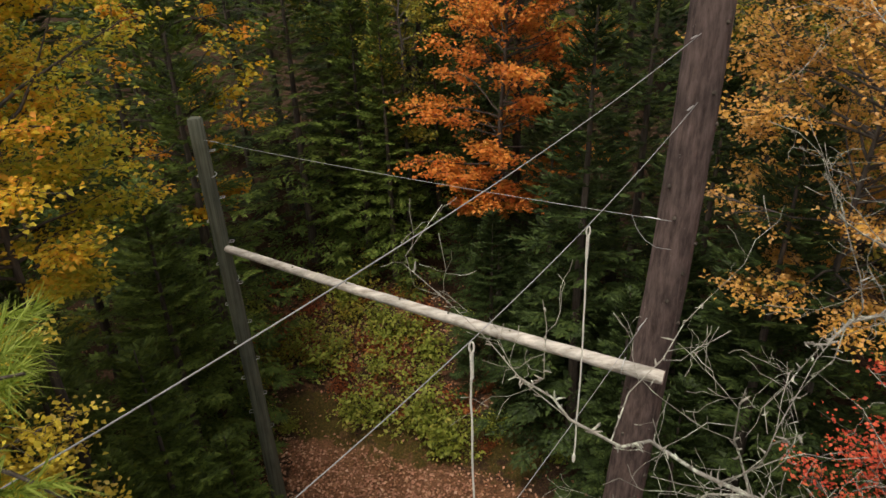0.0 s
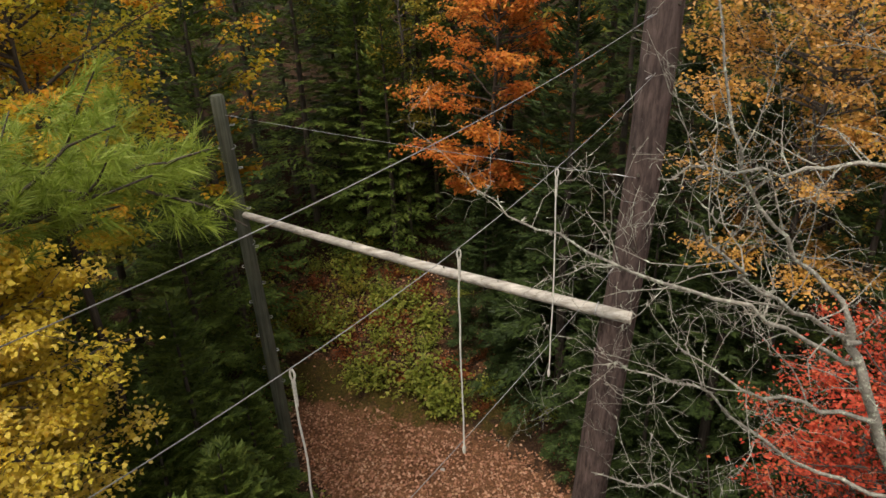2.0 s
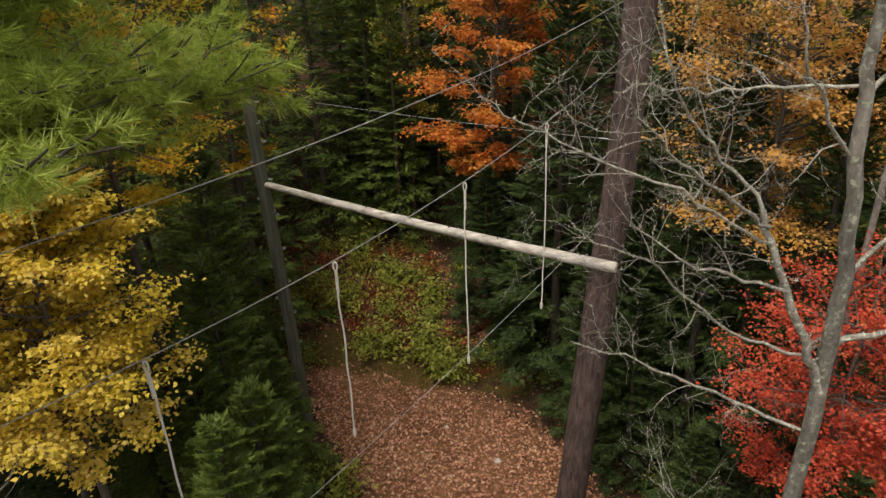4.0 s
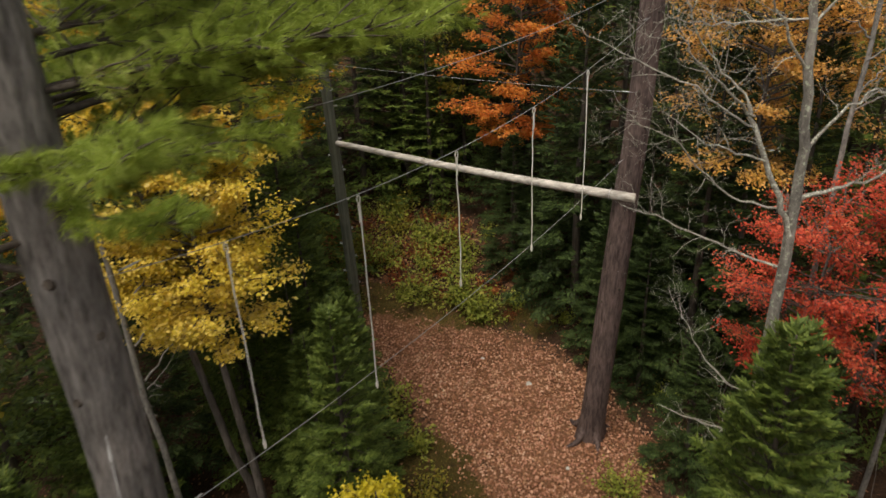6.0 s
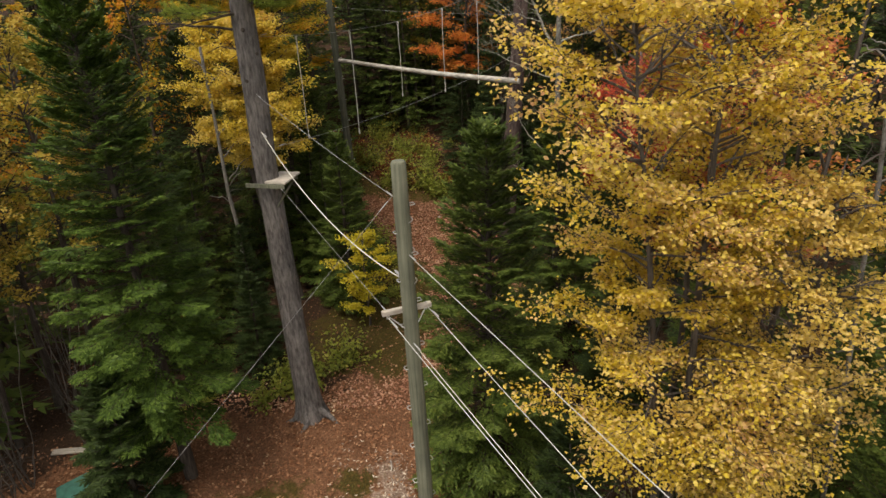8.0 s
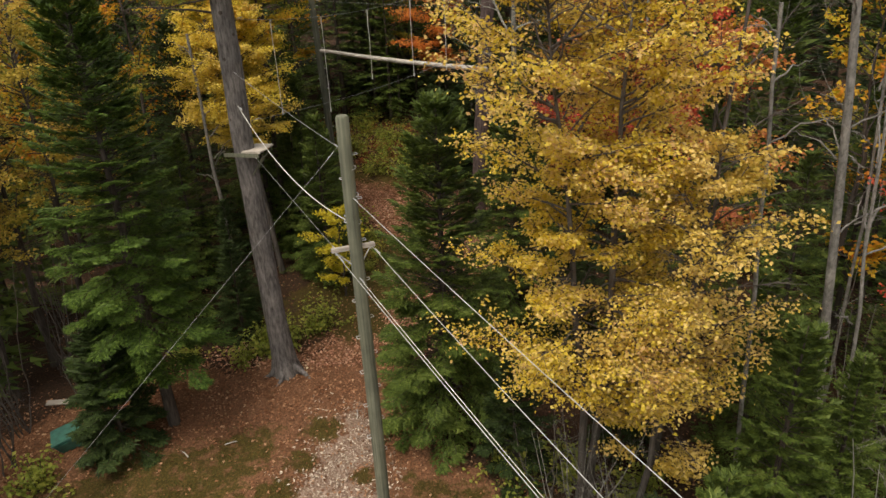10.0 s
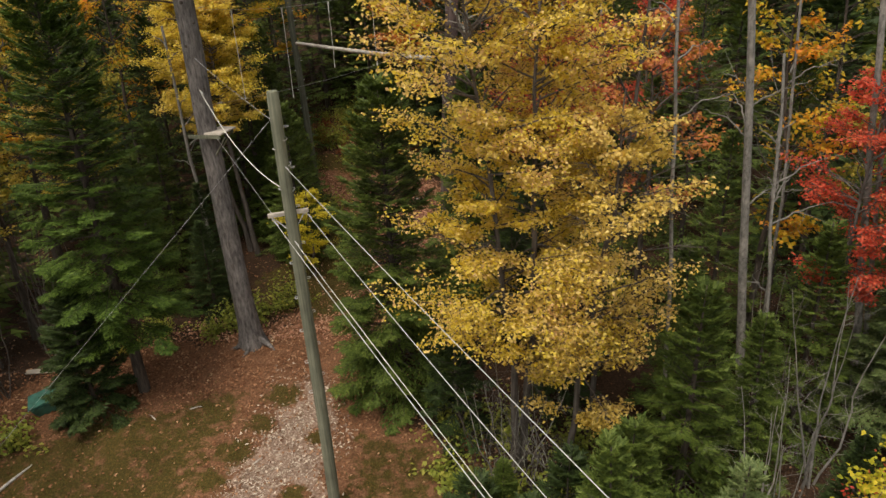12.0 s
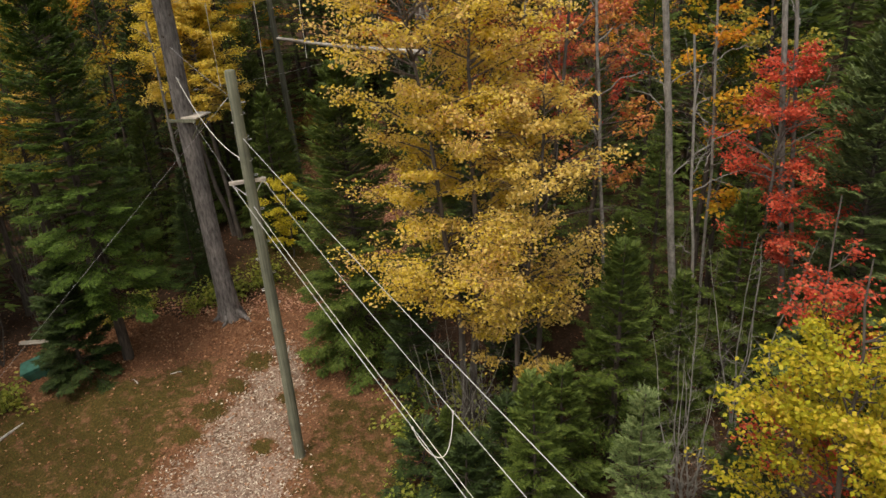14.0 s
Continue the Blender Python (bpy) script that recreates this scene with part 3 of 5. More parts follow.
def timber_pole(label, base, top, r0, r1, steps, rings, wood=POLE_WOOD):
    """A round treated pole: bevelled head, staple steps and through-bolts."""
    base, top = np.array(base, float), np.array(top, float)
    ob = thing("wooden_pole", label, "pole", at=tuple(base))
    d = top - base
    rng = np.random.default_rng(int(abs(base[0]) * 100))
    n = 18
    u = np.linspace(0, 1, n)
    pts = np.outer(u, d)
    pts[:, :2] += np.c_[0.02 * np.sin(u * 5), 0.02 * np.cos(u * 4) - 0.02]
    pts[0] -= unit(d) * 0.4
    rad = r0 + (r1 - r0) * u + rng.normal(0, 0.002, n)
    pts = np.concatenate([pts, [pts[-1] + unit(d) * 0.03]])
    rad = np.r_[rad, r1 * 0.82]
    part_np("shaft", Tubes().add(pts, rad, 18).mesh("shaft", wood), ob)
    for z, az in steps:
        f = z / d[2]
        c = d * f
        r = r0 + (r1 - r0) * f
        o = np.array([np.cos(az), np.sin(az), 0])
        t = np.array([-np.sin(az), np.cos(az), 0]) * 0.05
        part_np("step_staple", Tubes().add([c + o * (r - 0.03) + t, c + o * (r + 0.05) + t, c + o * (r + 0.06) + t * 0.7, c + o * (r + 0.06) - t * 0.7, c + o * (r + 0.05) - t, c + o * (r - 0.03) - t], 0.009, 6).mesh("step_staple", STEEL), ob)
    for z in rings:
        f = z / d[2]
        r = r0 + (r1 - r0) * f + 0.006
        ang = np.linspace(0, 2 * np.pi, 25)
        c = d * f + np.c_[np.cos(ang) * r, np.sin(ang) * r, 0.01 * np.sin(ang * 2)]
        part_np("cable_wrap", Tubes().add(c, 0.009, 5, False).mesh("cable_wrap", STEEL), ob)
    return ob


POLE_D_TOP = np.array([-0.665, -6.75, 10.5])
pole_d = timber_pole("weathered grey-green wooden pole with a short crossbar", on_ground(-0.665, -6.75), POLE_D_TOP, 0.15, 0.12,
                     [(z, 0.4 + 3.14 * (k % 2)) for k, z in enumerate(np.arange(3.2, 10.0, 0.42))], (9.68, 9.16, 8.62))
bar_c = np.array([-0.732, -6.76, 8.0])
bar_d = unit(np.array([-0.357, -6.63, 8.01]) - np.array([-1.107, -6.89, 7.98]))
ang = math.degrees(math.atan2(bar_d[1], bar_d[0]))
off = Matrix.Translation(-Vector(pole_d.location))
part("crossbar", box_bm(0.84, 0.085, 0.085, 0.008, off @ pose(*bar_c, 0, 0, ang)), BOARD_WOOD, pole_d, "pale weathered timber crossbar")
for s in (-1, 1):
    e = bar_c + bar_d * 0.34 * s - np.array(pole_d.location)
    part_np("brace", Tubes().add([e + [0, 0, -0.03], np.array([0.02 * s, -0.1, 7.6 - pole_d.location[2]])], 0.012, 5).mesh("brace", STEEL), pole_d)
    part_np("eye_bolt", Tubes().add([e + [0, 0, 0.05], e + [0, 0, -0.1]], 0.014, 6).mesh("eye_bolt", STEEL), pole_d)

POLE_A = on_ground(-4.45, 13.05)
timber_pole("weathered wooden pole, darkened as shaded, at the clearing edge", POLE_A, (-4.63, 12.95, 11.45), 0.17, 0.135,
                     [(z, 0.2 + 3.14 * (k % 2)) for k, z in enumerate(np.arange(3.2, 9.6, 0.45))], (9.05, 6.9), POLE_SHADED)

# far anchors of the outgoing cables
for x, top in ((14.9, 8.0), (16.9, 6.4)):
    timber_pole("weathered grey wooden pole down the slope", on_ground(x, -33.0), (x, -33.0, top), 0.15, 0.12, [(z, 0.4 + 3.14 * (k % 2)) for k, z in enumerate(np.arange(3.2, 7.0, 0.45))], (6.0,))

# the log beam from the far pole to the big trunk
LOG_A, LOG_B = np.array([-4.6, 12.92, 8.99]), np.array([2.77, 9.31, 8.44])
log = thing("log_beam", "pale peeled log bridging a pole and a tree trunk", "log", at=tuple(LOG_A))
rng = np.random.default_rng(5)
u = np.linspace(0, 1, 30)
p = np.outer(u, LOG_B - LOG_A)
p[:, 2] += -0.07 * np.sin(np.pi * u) + rng.normal(0, 0.003, 30)
d = unit(LOG_B - LOG_A)
rad = 0.075 + 0.032 * u + rng.normal(0, 0.0016, 30)
rad[0] *= 0.9
rad[-1] *= 0.95
log_me = Tubes().add(p, rad, 16).mesh("timber", LOG_WOOD)
part_np("timber", log_me, log)
for q in (0.006, 0.93):
    c = (LOG_B - LOG_A) * q
    r = 0.085 + 0.034 * q + 0.006
    a1 = unit(np.cross(d, [0, 0, 1.0]))
    a2 = np.cross(a1, d)
    t = np.linspace(0, 2 * np.pi, 21)[:, None]
    part_np("lashing_strap", Tubes().add(c + (a1 * np.cos(t) + a2 * np.sin(t)) * r, 0.008, 5, False).mesh("lashing_strap", STEEL), log)
for q in (0.2, 0.34, 0.47, 0.58, 0.71, 0.83):
    c = (LOG_B - LOG_A) * q + np.array([0.02, -0.03, 0.085 + 0.034 * q - 0.08])
    part_np("knot", Tubes().add([c + np.array([0, 0.02, -0.02]), c + np.array([0.004, -0.03, 0.035])], [0.02, 0.01], 7).mesh("knot", POLE_WOOD), log)


# big trunks
def big_trunk(name, label, line, radii, bark, seed, roots, knots):
    """A tall bare trunk: slightly bent, flared foot with buttress roots, stubs of lost limbs."""
    rng = np.random.default_rng(seed)
    base = np.array(line[0], float)
    ob = thing(name, label, "tree", at=tuple(base))
    z = np.array([q[2] for q in line], float)
    n, sides = 70, 28
    zs = np.concatenate([np.linspace(z[0] - 0.25, z[0] + 1.6, 20), np.linspace(z[0] + 1.75, z[-1], n - 20)])
    cx, cy = [np.interp(zs, z, [q[k] for q in line]) for k in (0, 1)]
    r = np.interp(zs, [q[0] for q in radii], [q[1] for q in radii])
    th = np.arange(sides) * 2 * np.pi / sides
    lump = np.zeros((n, sides))
    for k in range(1, 6):
        lump += 0.012 / k ** 0.5 * np.sin(k * th[None] + rng.uniform(0, 6) + zs[:, None] * rng.uniform(-0.8, 0.8))
    flare = np.exp(-np.clip(zs - z[0], 0, 9) / 0.34)[:, None] * (0.2 + 0.3 * np.clip(np.sin(th[None] * 4 + 0.6), 0, 1) ** 2)
    rr = r[:, None] * (1 + lump * 1.6 + flare) + rng.normal(0, 0.0035, (n, sides))
    v = np.stack([cx[:, None] + rr * np.cos(th), cy[:, None] + rr * np.sin(th), np.broadcast_to(zs[:, None], rr.shape)], -1).reshape(-1, 3) - base
    i = np.arange(n - 1)[:, None] * sides
    j = np.arange(sides)[None]
    f = np.stack([i + j, i + (j + 1) % sides, i + sides + (j + 1) % sides, i + sides + j], -1).reshape(-1, 4)
    top = np.arange((n - 1) * sides, n * sides)
    v = np.concatenate([v, [[cx[-1] - base[0], cy[-1] - base[1], zs[-1] - base[2] + 0.05]]])
    caps = np.stack([top, np.roll(top, -1), np.full(sides, len(v) - 1)], -1)
    part_np("trunk", smooth(mesh_np("trunk", v, [f, caps], bark)), ob)
    for az, ln in roots:
        o = np.array([np.cos(az), np.sin(az), 0])
        s = np.linspace(0, 1, 7)
        pts = np.outer(r[0] * 0.8 + s * ln, o)
        pts[:, 2] = [0.34, 0.2, 0.1, 0.05, 0.02, -0.03, -0.1]
        pts[:, :2] += np.outer(0.12 * ln * np.sin(s * 4), [-o[1], o[0]])
        g = np.array([height(*(base[:2] + q[:2])) for q in pts]) - base[2]
        pts[:, 2] += g
        part_np("root", Tubes().add(pts, np.linspace(0.12, 0.02, 7), 8).mesh("root", bark), ob)
    for zz, az, ln, rad in knots:
        c = np.array([np.interp(zz, z, [q[k] for q in line]) for k in (0, 1)] + [zz]) - base
        o = np.array([np.cos(az), np.sin(az), 0.25])
        rr0 = np.interp(zz, [q[0] for q in radii], [q[1] for q in radii])
        part_np("branch_stub", Tubes().add([c + o * rr0 * 0.8, c + o * (rr0 + ln * 0.5), c + o * (rr0 + ln)], [rad * 1.5, rad, rad * 0.8], 7).mesh("branch_stub", DARK_BARK), ob)
    return ob


TB = [(2.24, 9.85, 1.12), (2.42, 9.8, 4), (2.53, 9.76, 6), (2.67, 9.74, 8.2), (2.8, 9.74, 9.8), (2.87, 9.74, 11.4), (2.92, 9.74, 13), (3.05, 9.74, 16.5)]
rng = np.random.default_rng(11)
big_trunk("pine_tree", "tall straight brown trunk carrying the log beam", TB, [(1.1, 0.35), (3, 0.32), (8, 0.295), (12, 0.262), (16.5, 0.23)], BROWN_BARK, 4,
                   [(-2.6, 0.75), (-1.5, 0.55), (0.4, 0.5), (2.2, 0.6)], [(z, rng.uniform(-3.1, 0.6), 0.025, 0.028) for z in np.linspace(5.5, 14, 22)])
PC = [(-4.36, -0.26, 0.82), (-4.46, -0.22, 3), (-4.52, -0.2, 5.8), (-4.56, -0.2, 8.5), (-4.5, -0.22, 10.5), (-4.5, -0.25, 12), (-4.46, -0.28, 13.5), (-4.44, -0.28, 18.5)]
pine = big_trunk("pine_tree", "tall grey pine with high boughs and a small platform", PC, [(0.8, 0.37), (3, 0.32), (8.2, 0.285), (12, 0.265), (18.5, 0.13)], PINE_BARK, 8,
                 [(-0.5, 0.8), (-1.8, 0.5), (-2.8, 0.55), (1.2, 0.5)], [(11.75, -1.5, 0.02, 0.045), (10.6, -1.9, 0.02, 0.04), (9.4, -0.8, 0.02, 0.035), (11.2, -0.6, 0.02, 0.035), (9.0, -2.2, 0.02, 0.03)])


def pine_bough(parent, base, a, az, length, rise, seed, dens=1.0, bare_to=0.35):
    """A white-pine bough: limb, side branches and tufts of long soft needles."""
    rng = np.random.default_rng(seed)
    wood = Tubes()
    a = np.asarray(a, float) - np.asarray(base, float)
    main = limb(rng, a, (np.cos(az), np.sin(az), rise), length, 9, 0.06, 0.045)
    wood.add(main, np.linspace(0.01 + 0.006 * length, 0.006, 9), 7, False)
    tips, dirs = [], []
    for k in range(int(19 * length * dens ** 0.5)):
        u = rng.uniform(bare_to, 1.0)
        p = np.array([np.interp(u, np.linspace(0, 1, 9), main[:, c]) for c in range(3)])
        d = unit(main[-1] - main[0])
        a2 = np.arctan2(d[1], d[0]) + rng.choice([-1, 1]) * rng.uniform(0.3, 1.2)
        tw = limb(rng, p, (np.cos(a2), np.sin(a2), rng.uniform(0.06, 0.42)), length * rng.uniform(0.15, 0.3) * (1.25 - 0.6 * u), 5, 0.15, 0.15)
        wood.add(tw, np.linspace(0.012, 0.004, 5), 4, False)
        for _ in range(int(13 * dens)):
            v = rng.uniform(0.25, 1.0)
            tips.append([np.interp(v, np.linspace(0, 1, 5), tw[:, c]) for c in range(3)] + rng.normal(0, 0.05, 3))
            dirs.append(unit(tw[-1] - tw[0] + rng.normal(0, 0.45, 3) * np.linalg.norm(tw[-1] - tw[0]) + np.array([0, 0, 0.1])))
    tips, dirs = np.array(tips), np.array(dirs)
    k = 36
    c = np.repeat(tips, k, 0) + np.repeat(dirs, k, 0) * rng.uniform(-0.05, 0.03, (len(tips) * k, 1))
    d = unit(np.repeat(dirs, k, 0) * 0.9 + rng.normal(0, 0.5, (len(tips) * k, 3)) - [0, 0, 0.12])
    ln = rng.uniform(0.08, 0.135, len(c))
    wd = unit(np.cross(d, rng.normal(0, 1, (len(c), 3)))) * 0.0028
    tip = c + d * ln[:, None]
    tip[:, 2] -= 0.012
    V = np.stack([c - wd, c + wd, tip], 1).reshape(-1, 3)
    b = part_np("bough", wood.mesh("bough", DARK_BARK), parent)
    part_np("needles", mesh_np("needles", V, np.arange(len(V)).reshape(-1, 3), PINE), b)


pb = PC[0]
for i, (z, az, L, rise) in enumerate([(13.0, 0.79, 4.2, 0.15), (12.7, 0.9, 4.0, 0.1), (13.2, 0.72, 3.5, 0.08), (13.6, 0.86, 3.3, 0.08), (13.9, 0.64, 2.9, 0.02), (13.4, 1.0, 3.2, 0.08), (13.1, 1.14, 3.0, 0.06), (12.5, 1.3, 2.4, -0.1), (12.3, 1.45, 2.0, -0.02), (13.0, 1.6, 2.4, 0.05),
                                       (13.2, 0.25, 3.0, 0.1), (12.8, 2.0, 3.0, 0.05), (12.6, 2.7, 2.6, 0.08), (12.7, -0.75, 1.9, 0.08), (12.9, 3.5, 2.8, 0.1), (13.4, 4.3, 2.2, 0.15), (13.4, 1.7, 3.0, 0.1), (13.0, 2.95, 3.2, 0.1), (12.8, 4.9, 1.6, 0.12),
                                       (12.6, 0.25, 2.0, -0.08), (12.4, -0.5, 1.5, -0.1), (12.2, 3.6, 1.6, -0.05),
                                       (14.6, 0.6, 3.2, 0.2), (14.8, 2.6, 3.0, 0.25), (15.4, 1.6, 2.8, 0.3), (15.6, 4.0, 2.6, 0.3), (16.4, 0.2, 2.2, 0.35), (16.6, 3.1, 2.2, 0.4), (17.4, 1.3, 1.5, 0.5), (17.6, 4.4, 1.5, 0.5), (18.3, 2.6, 0.9, 0.9)]):
    c = [np.interp(z, [q[2] for q in PC], [q[k] for q in PC]) for k in (0, 1)]
    pine_bough(pine, pb, (*c, z), az, L, rise, 40 + i, 1.0 if i < 10 else 0.6 if i < 22 else 0.3, 0.12)
rng = np.random.default_rng(77)
for z, az, L in ((11.75, 3.05, 2.9), (12.2, 4.0, 1.8), (11.3, 2.4, 1.2)):
    w = Tubes()
    c = np.array([np.interp(z, [q[2] for q in PC], [q[k] for q in PC]) for k in (0, 1)] + [z]) - np.array(pb)
    m = limb(rng, c, (np.cos(az), np.sin(az), -0.05), L, 8, 0.1, 0.08)
    w.add(m, np.linspace(0.034, 0.009, 8), 7)
    for _ in range(10):
        u = rng.uniform(0.3, 1)
        q = np.array([np.interp(u, np.linspace(0, 1, 8), m[:, k]) for k in range(3)])
        w.add(limb(rng, q, rng.normal(0, 1, 3) + np.array([np.cos(az), np.sin(az), 0]), rng.uniform(0.2, 0.7), 4, 0, 0.2), [0.01, 0.008, 0.005, 0.003], 4, False)
    part_np("dead_limb", w.mesh("dead_limb", DARK_BARK), pine, "bare dead grey limb")

# the platform on the pine
PLAT_Z = 8.2
plat = thing("tree_platform", "small square plywood platform bolted to the pine", "platform", at=(-4.16, -0.24, PLAT_Z))
part("deck", box_bm(0.56, 0.86, 0.045, 0.006, pose(0.0, 0.0, 0, 0, 0, -14)), BOARD_WOOD, plat, "pale weathered plywood deck")
for y in (-0.36, 0.36):
    part("joist", box_bm(1.05, 0.05, 0.1, 0.006, pose(-0.28 + y * 0.24, y - 0.02, -0.075, 0, 0, -14)), POLE_WOOD, plat)
for y in (-0.36, 0.36):
    part_np("strut", Tubes().add([(0.22, y * 0.9, -0.12), (-0.2, y * 0.45, -0.72)], 0.025, 6).mesh("strut", POLE_WOOD), plat)

# vine ropes and cables
VT, VP, VSAG = np.array([2.8, 9.46, 12.35]), np.array([-4.35, 0.0, 11.6]), 0.578
cable("overhead_cable", "steel cable from which the hand ropes hang", VT, VP, 0.0045, VSAG)
cable("belay_cable", "thin steel safety cable between tree and pine", (2.73, 9.44, 13.15), (-4.25, -0.1, 12.64), 0.0043, 0.3)
cable("foot_cable", "steel walking cable between tree and pine", (2.5, 9.5, 9.33), (-4.27, -0.1, 8.95), 0.0045, 0.27)
cable("back_cable", "thin steel safety cable above the log beam", (-4.53, 12.85, 11.1), (2.66, 9.46, 10.81), 0.0036, 0.05)


tail = thing("cable_tail", "loose cable tail hanging by the trunk", "cable", at=(2.2, 9.66, 10.82))
part_np("strand", Tubes().add([(0, 0, 0), (0.06, -0.06, -0.16), (0.16, -0.14, -0.3), (0.3, -0.2, -0.38), (0.5, -0.2, -0.42)], 0.004, 5).mesh("strand", WIRE), tail)


def vine_rope(x, y, z1, z0):
    """A hanging hand rope: eye and shackle at the cable, whipped rope, knotted end."""
    ob = thing("hanging_rope", "white rope hanging from the overhead cable", "rope", at=(x, y, z1), group="hanging hand ropes")
    rng = np.random.default_rng(int((x + 9) * 100))
    n = 16
    z = np.linspace(-0.1, z0 - z1, n)
    w = np.cumsum(rng.normal(0, 0.004, (n, 2)), 0)
    w -= np.linspace(0, 1, n)[:, None] * w[-1]
    part_np("rope", Tubes().add(np.c_[w, z], 0.0095, 7).mesh("rope", ROPE), ob)
    t = np.linspace(0, 2 * np.pi, 13)
    part_np("eye_splice", Tubes().add(np.c_[0.018 * np.sin(t), 0 * t, -0.045 + 0.05 * np.cos(t)], 0.009, 6, False).mesh("eye_splice", ROPE), ob)
    part_np("splice", Tubes().add([(0, 0, -0.1), (0, 0, -0.34)], [0.017, 0.014], 7).mesh("splice", ROPE), ob)
    part_np("end_knot", Tubes().add([(0, 0, z0 - z1 + 0.06), (0, 0, z0 - z1 + 0.03), (0, 0, z0 - z1 - 0.03), (0, 0, z0 - z1 - 0.06)], [0.012, 0.02, 0.02, 0.012], 8).mesh("end_knot", ROPE), ob)


def on_vine(x):
    u = (x - VT[0]) / (VP[0] - VT[0])
    p = VT * (1 - u) + VP * u
    return p[1], p[2] - 4 * VSAG * u * (1 - u)


for x, zb in ((1.145, 8.89), (-0.005, 8.98), (-1.29, 9.25), (-2.488, 8.58), (-3.62, 8.9)):
    y, z = on_vine(x)
    vine_rope(x, y, z - 0.02, zb)

cable("belay_cable", "thin steel safety cable from pine to pole", (-4.4, -0.54, 10.36), (-0.78, -6.57, 9.86), 0.0055, 0.05)
cable("swing_rope", "thick pale rope slung from pine to pole", (-4.42, -0.54, 9.46), (-0.74, -6.56, 8.42), 0.0105, 0.47, ROPE, "rope")
cable("foot_cable", "thin steel cable from platform to crossbar", (-4.2, -0.55, 8.08), bar_c - bar_d * 0.3 + [0, 0.04, -0.06], 0.005, 0.0)
E1, E2 = np.array([14.9, -33.0, 0]), np.array([16.9, -33.0, 0])
cable("outgoing_cable", "steel safety cable running on from the pole", (-0.68, -6.79, 9.05), E1 + [-0.1, 0.1, 6.97], 0.006, 0.38, BRIGHT_WIRE)
left_end, right_end = bar_c - bar_d * 0.34, bar_c + bar_d * 0.36
OUT_R = (right_end - [0, 0.03, 0.03], E2 + [-0.1, 0.1, 3.86], 0.94)
OUT_L = (left_end - [0, 0.03, 0.03], E2 + [-0.1, 0.1, 1.73], 0.71)
cable("outgoing_cable", "steel walking cable from the crossbar end", OUT_R[0], OUT_R[1], 0.0068, OUT_R[2], BRIGHT_WIRE)
cable("outgoing_cable", "steel walking cable from the crossbar end", OUT_L[0], OUT_L[1], 0.0068, OUT_L[2], BRIGHT_WIRE)
cable("outgoing_rope", "pale haul rope beside the walking cable", (-0.72, -6.8, 7.45), E2 + [-0.1, 0.14, 1.6], 0.006, 0.64, ROPE, "rope")
guy_end = np.array(on_ground(-11.3, -11.9, 0.02))
cable("guy_cable", "thin steel guy wire to a ground anchor", (-0.8, -6.7, 9.98), guy_end, 0.003, 0.06)
anchor = thing("ground_anchor", "steel guy-wire anchor rod in the ground", "anchor", at=tuple(guy_end))
part_np("rod", Tubes().add([(0, 0, -0.3), (0.05, 0.02, 0.1)], 0.012, 6).mesh("rod", STEEL), anchor)


def on_cable(spec, y):
    a, b, sag = spec
    u = (y - a[1]) / (b[1] - a[1])
    p = a * (1 - u) + b * u
    p[2] -= 4 * sag * u * (1 - u)
    return p


pl, pr = on_cable(OUT_L, -13.2), on_cable(OUT_R, -13.25)
loop = thing("rope_loop", "slack pale rope loop hanging between the cables", "rope", at=tuple(pl))
u = np.linspace(0, 1, 22)[:, None]
q = (pr - pl) * u
q[:, 2] -= 0.52 * (4 * u * (1 - u))[:, 0] ** 0.8
q += np.array([0.12, -0.25, 0]) * np.sin(np.pi * u)
part_np("rope", Tubes().add(q, 0.008, 6).mesh("rope", ROPE), loop)
for e in (q[0], q[-1]):
    part_np("knot", Tubes().add([e + [0, 0, 0.02], e, e + [0, 0, -0.04]], [0.012, 0.02, 0.012], 7).mesh("knot", ROPE), loop)


# ---- trees of the place ----
def place_tree(proto, x, y, turn, scale, sz=None):
    g = copy_thing(proto, Matrix.Translation(on_ground(x, y, -0.05)) @ Matrix.Rotation(turn, 4, 'Z'))
    g.scale = (scale, scale, sz or scale)
    return g


def set_tree(ob, x, y):
    ob.location = on_ground(x, y, -0.05)
    return ob


set_tree(spruce_tree("spruce_tree", "tall dense dark green spruce at the clearing", 21, 12.6, 2.0, 2.7, 1.5, 0.115, GREENSPRUCE, 0.16, 0.62, 0.0, (8, 11), 7, True, 0.4), -7.3, -2.4)
set_tree(spruce_tree("spruce_tree", "low dark spruce beside a taller one", 22, 3.8, 1.35, 0.1, 1.7, 0.12, SPRUCE, 0.06, 0.6, 0.0, (8, 11), 7, True, 0.36), -8.35, -3.2)
set_tree(spruce_tree("spruce_tree", "bushy green spruce beside the wood-chip path", 23, 9.3, 2.3, 0.3, 1.2, 0.115, FIR, 0.13, 0.68, 0.0, (8, 11), 7, True, 0.36), 0.8, -2.4)
set_tree(spruce_tree("spruce_tree", "bushy olive-green fir before a bare grey tree", 27, 8.2, 1.9, 0.3, 1.0, 0.115, FIR, 0.11, 0.75, 0.0, (8, 11), 7, True, 0.4), 3.2, 2.7)
set_tree(spruce_tree("spruce_tree", "slender green spruce under the ropes", 24, 6.6, 1.35, 0.2, 0.9, 0.11, FIR, 0.09), -3.9, 6.3)
set_tree(spruce_tree("spruce_tree", "bushy dark spruce under the ropes", 25, 5.6, 1.6, 0.1, 0.9, 0.12, FIR, 0.09), -4.2, 8.5)
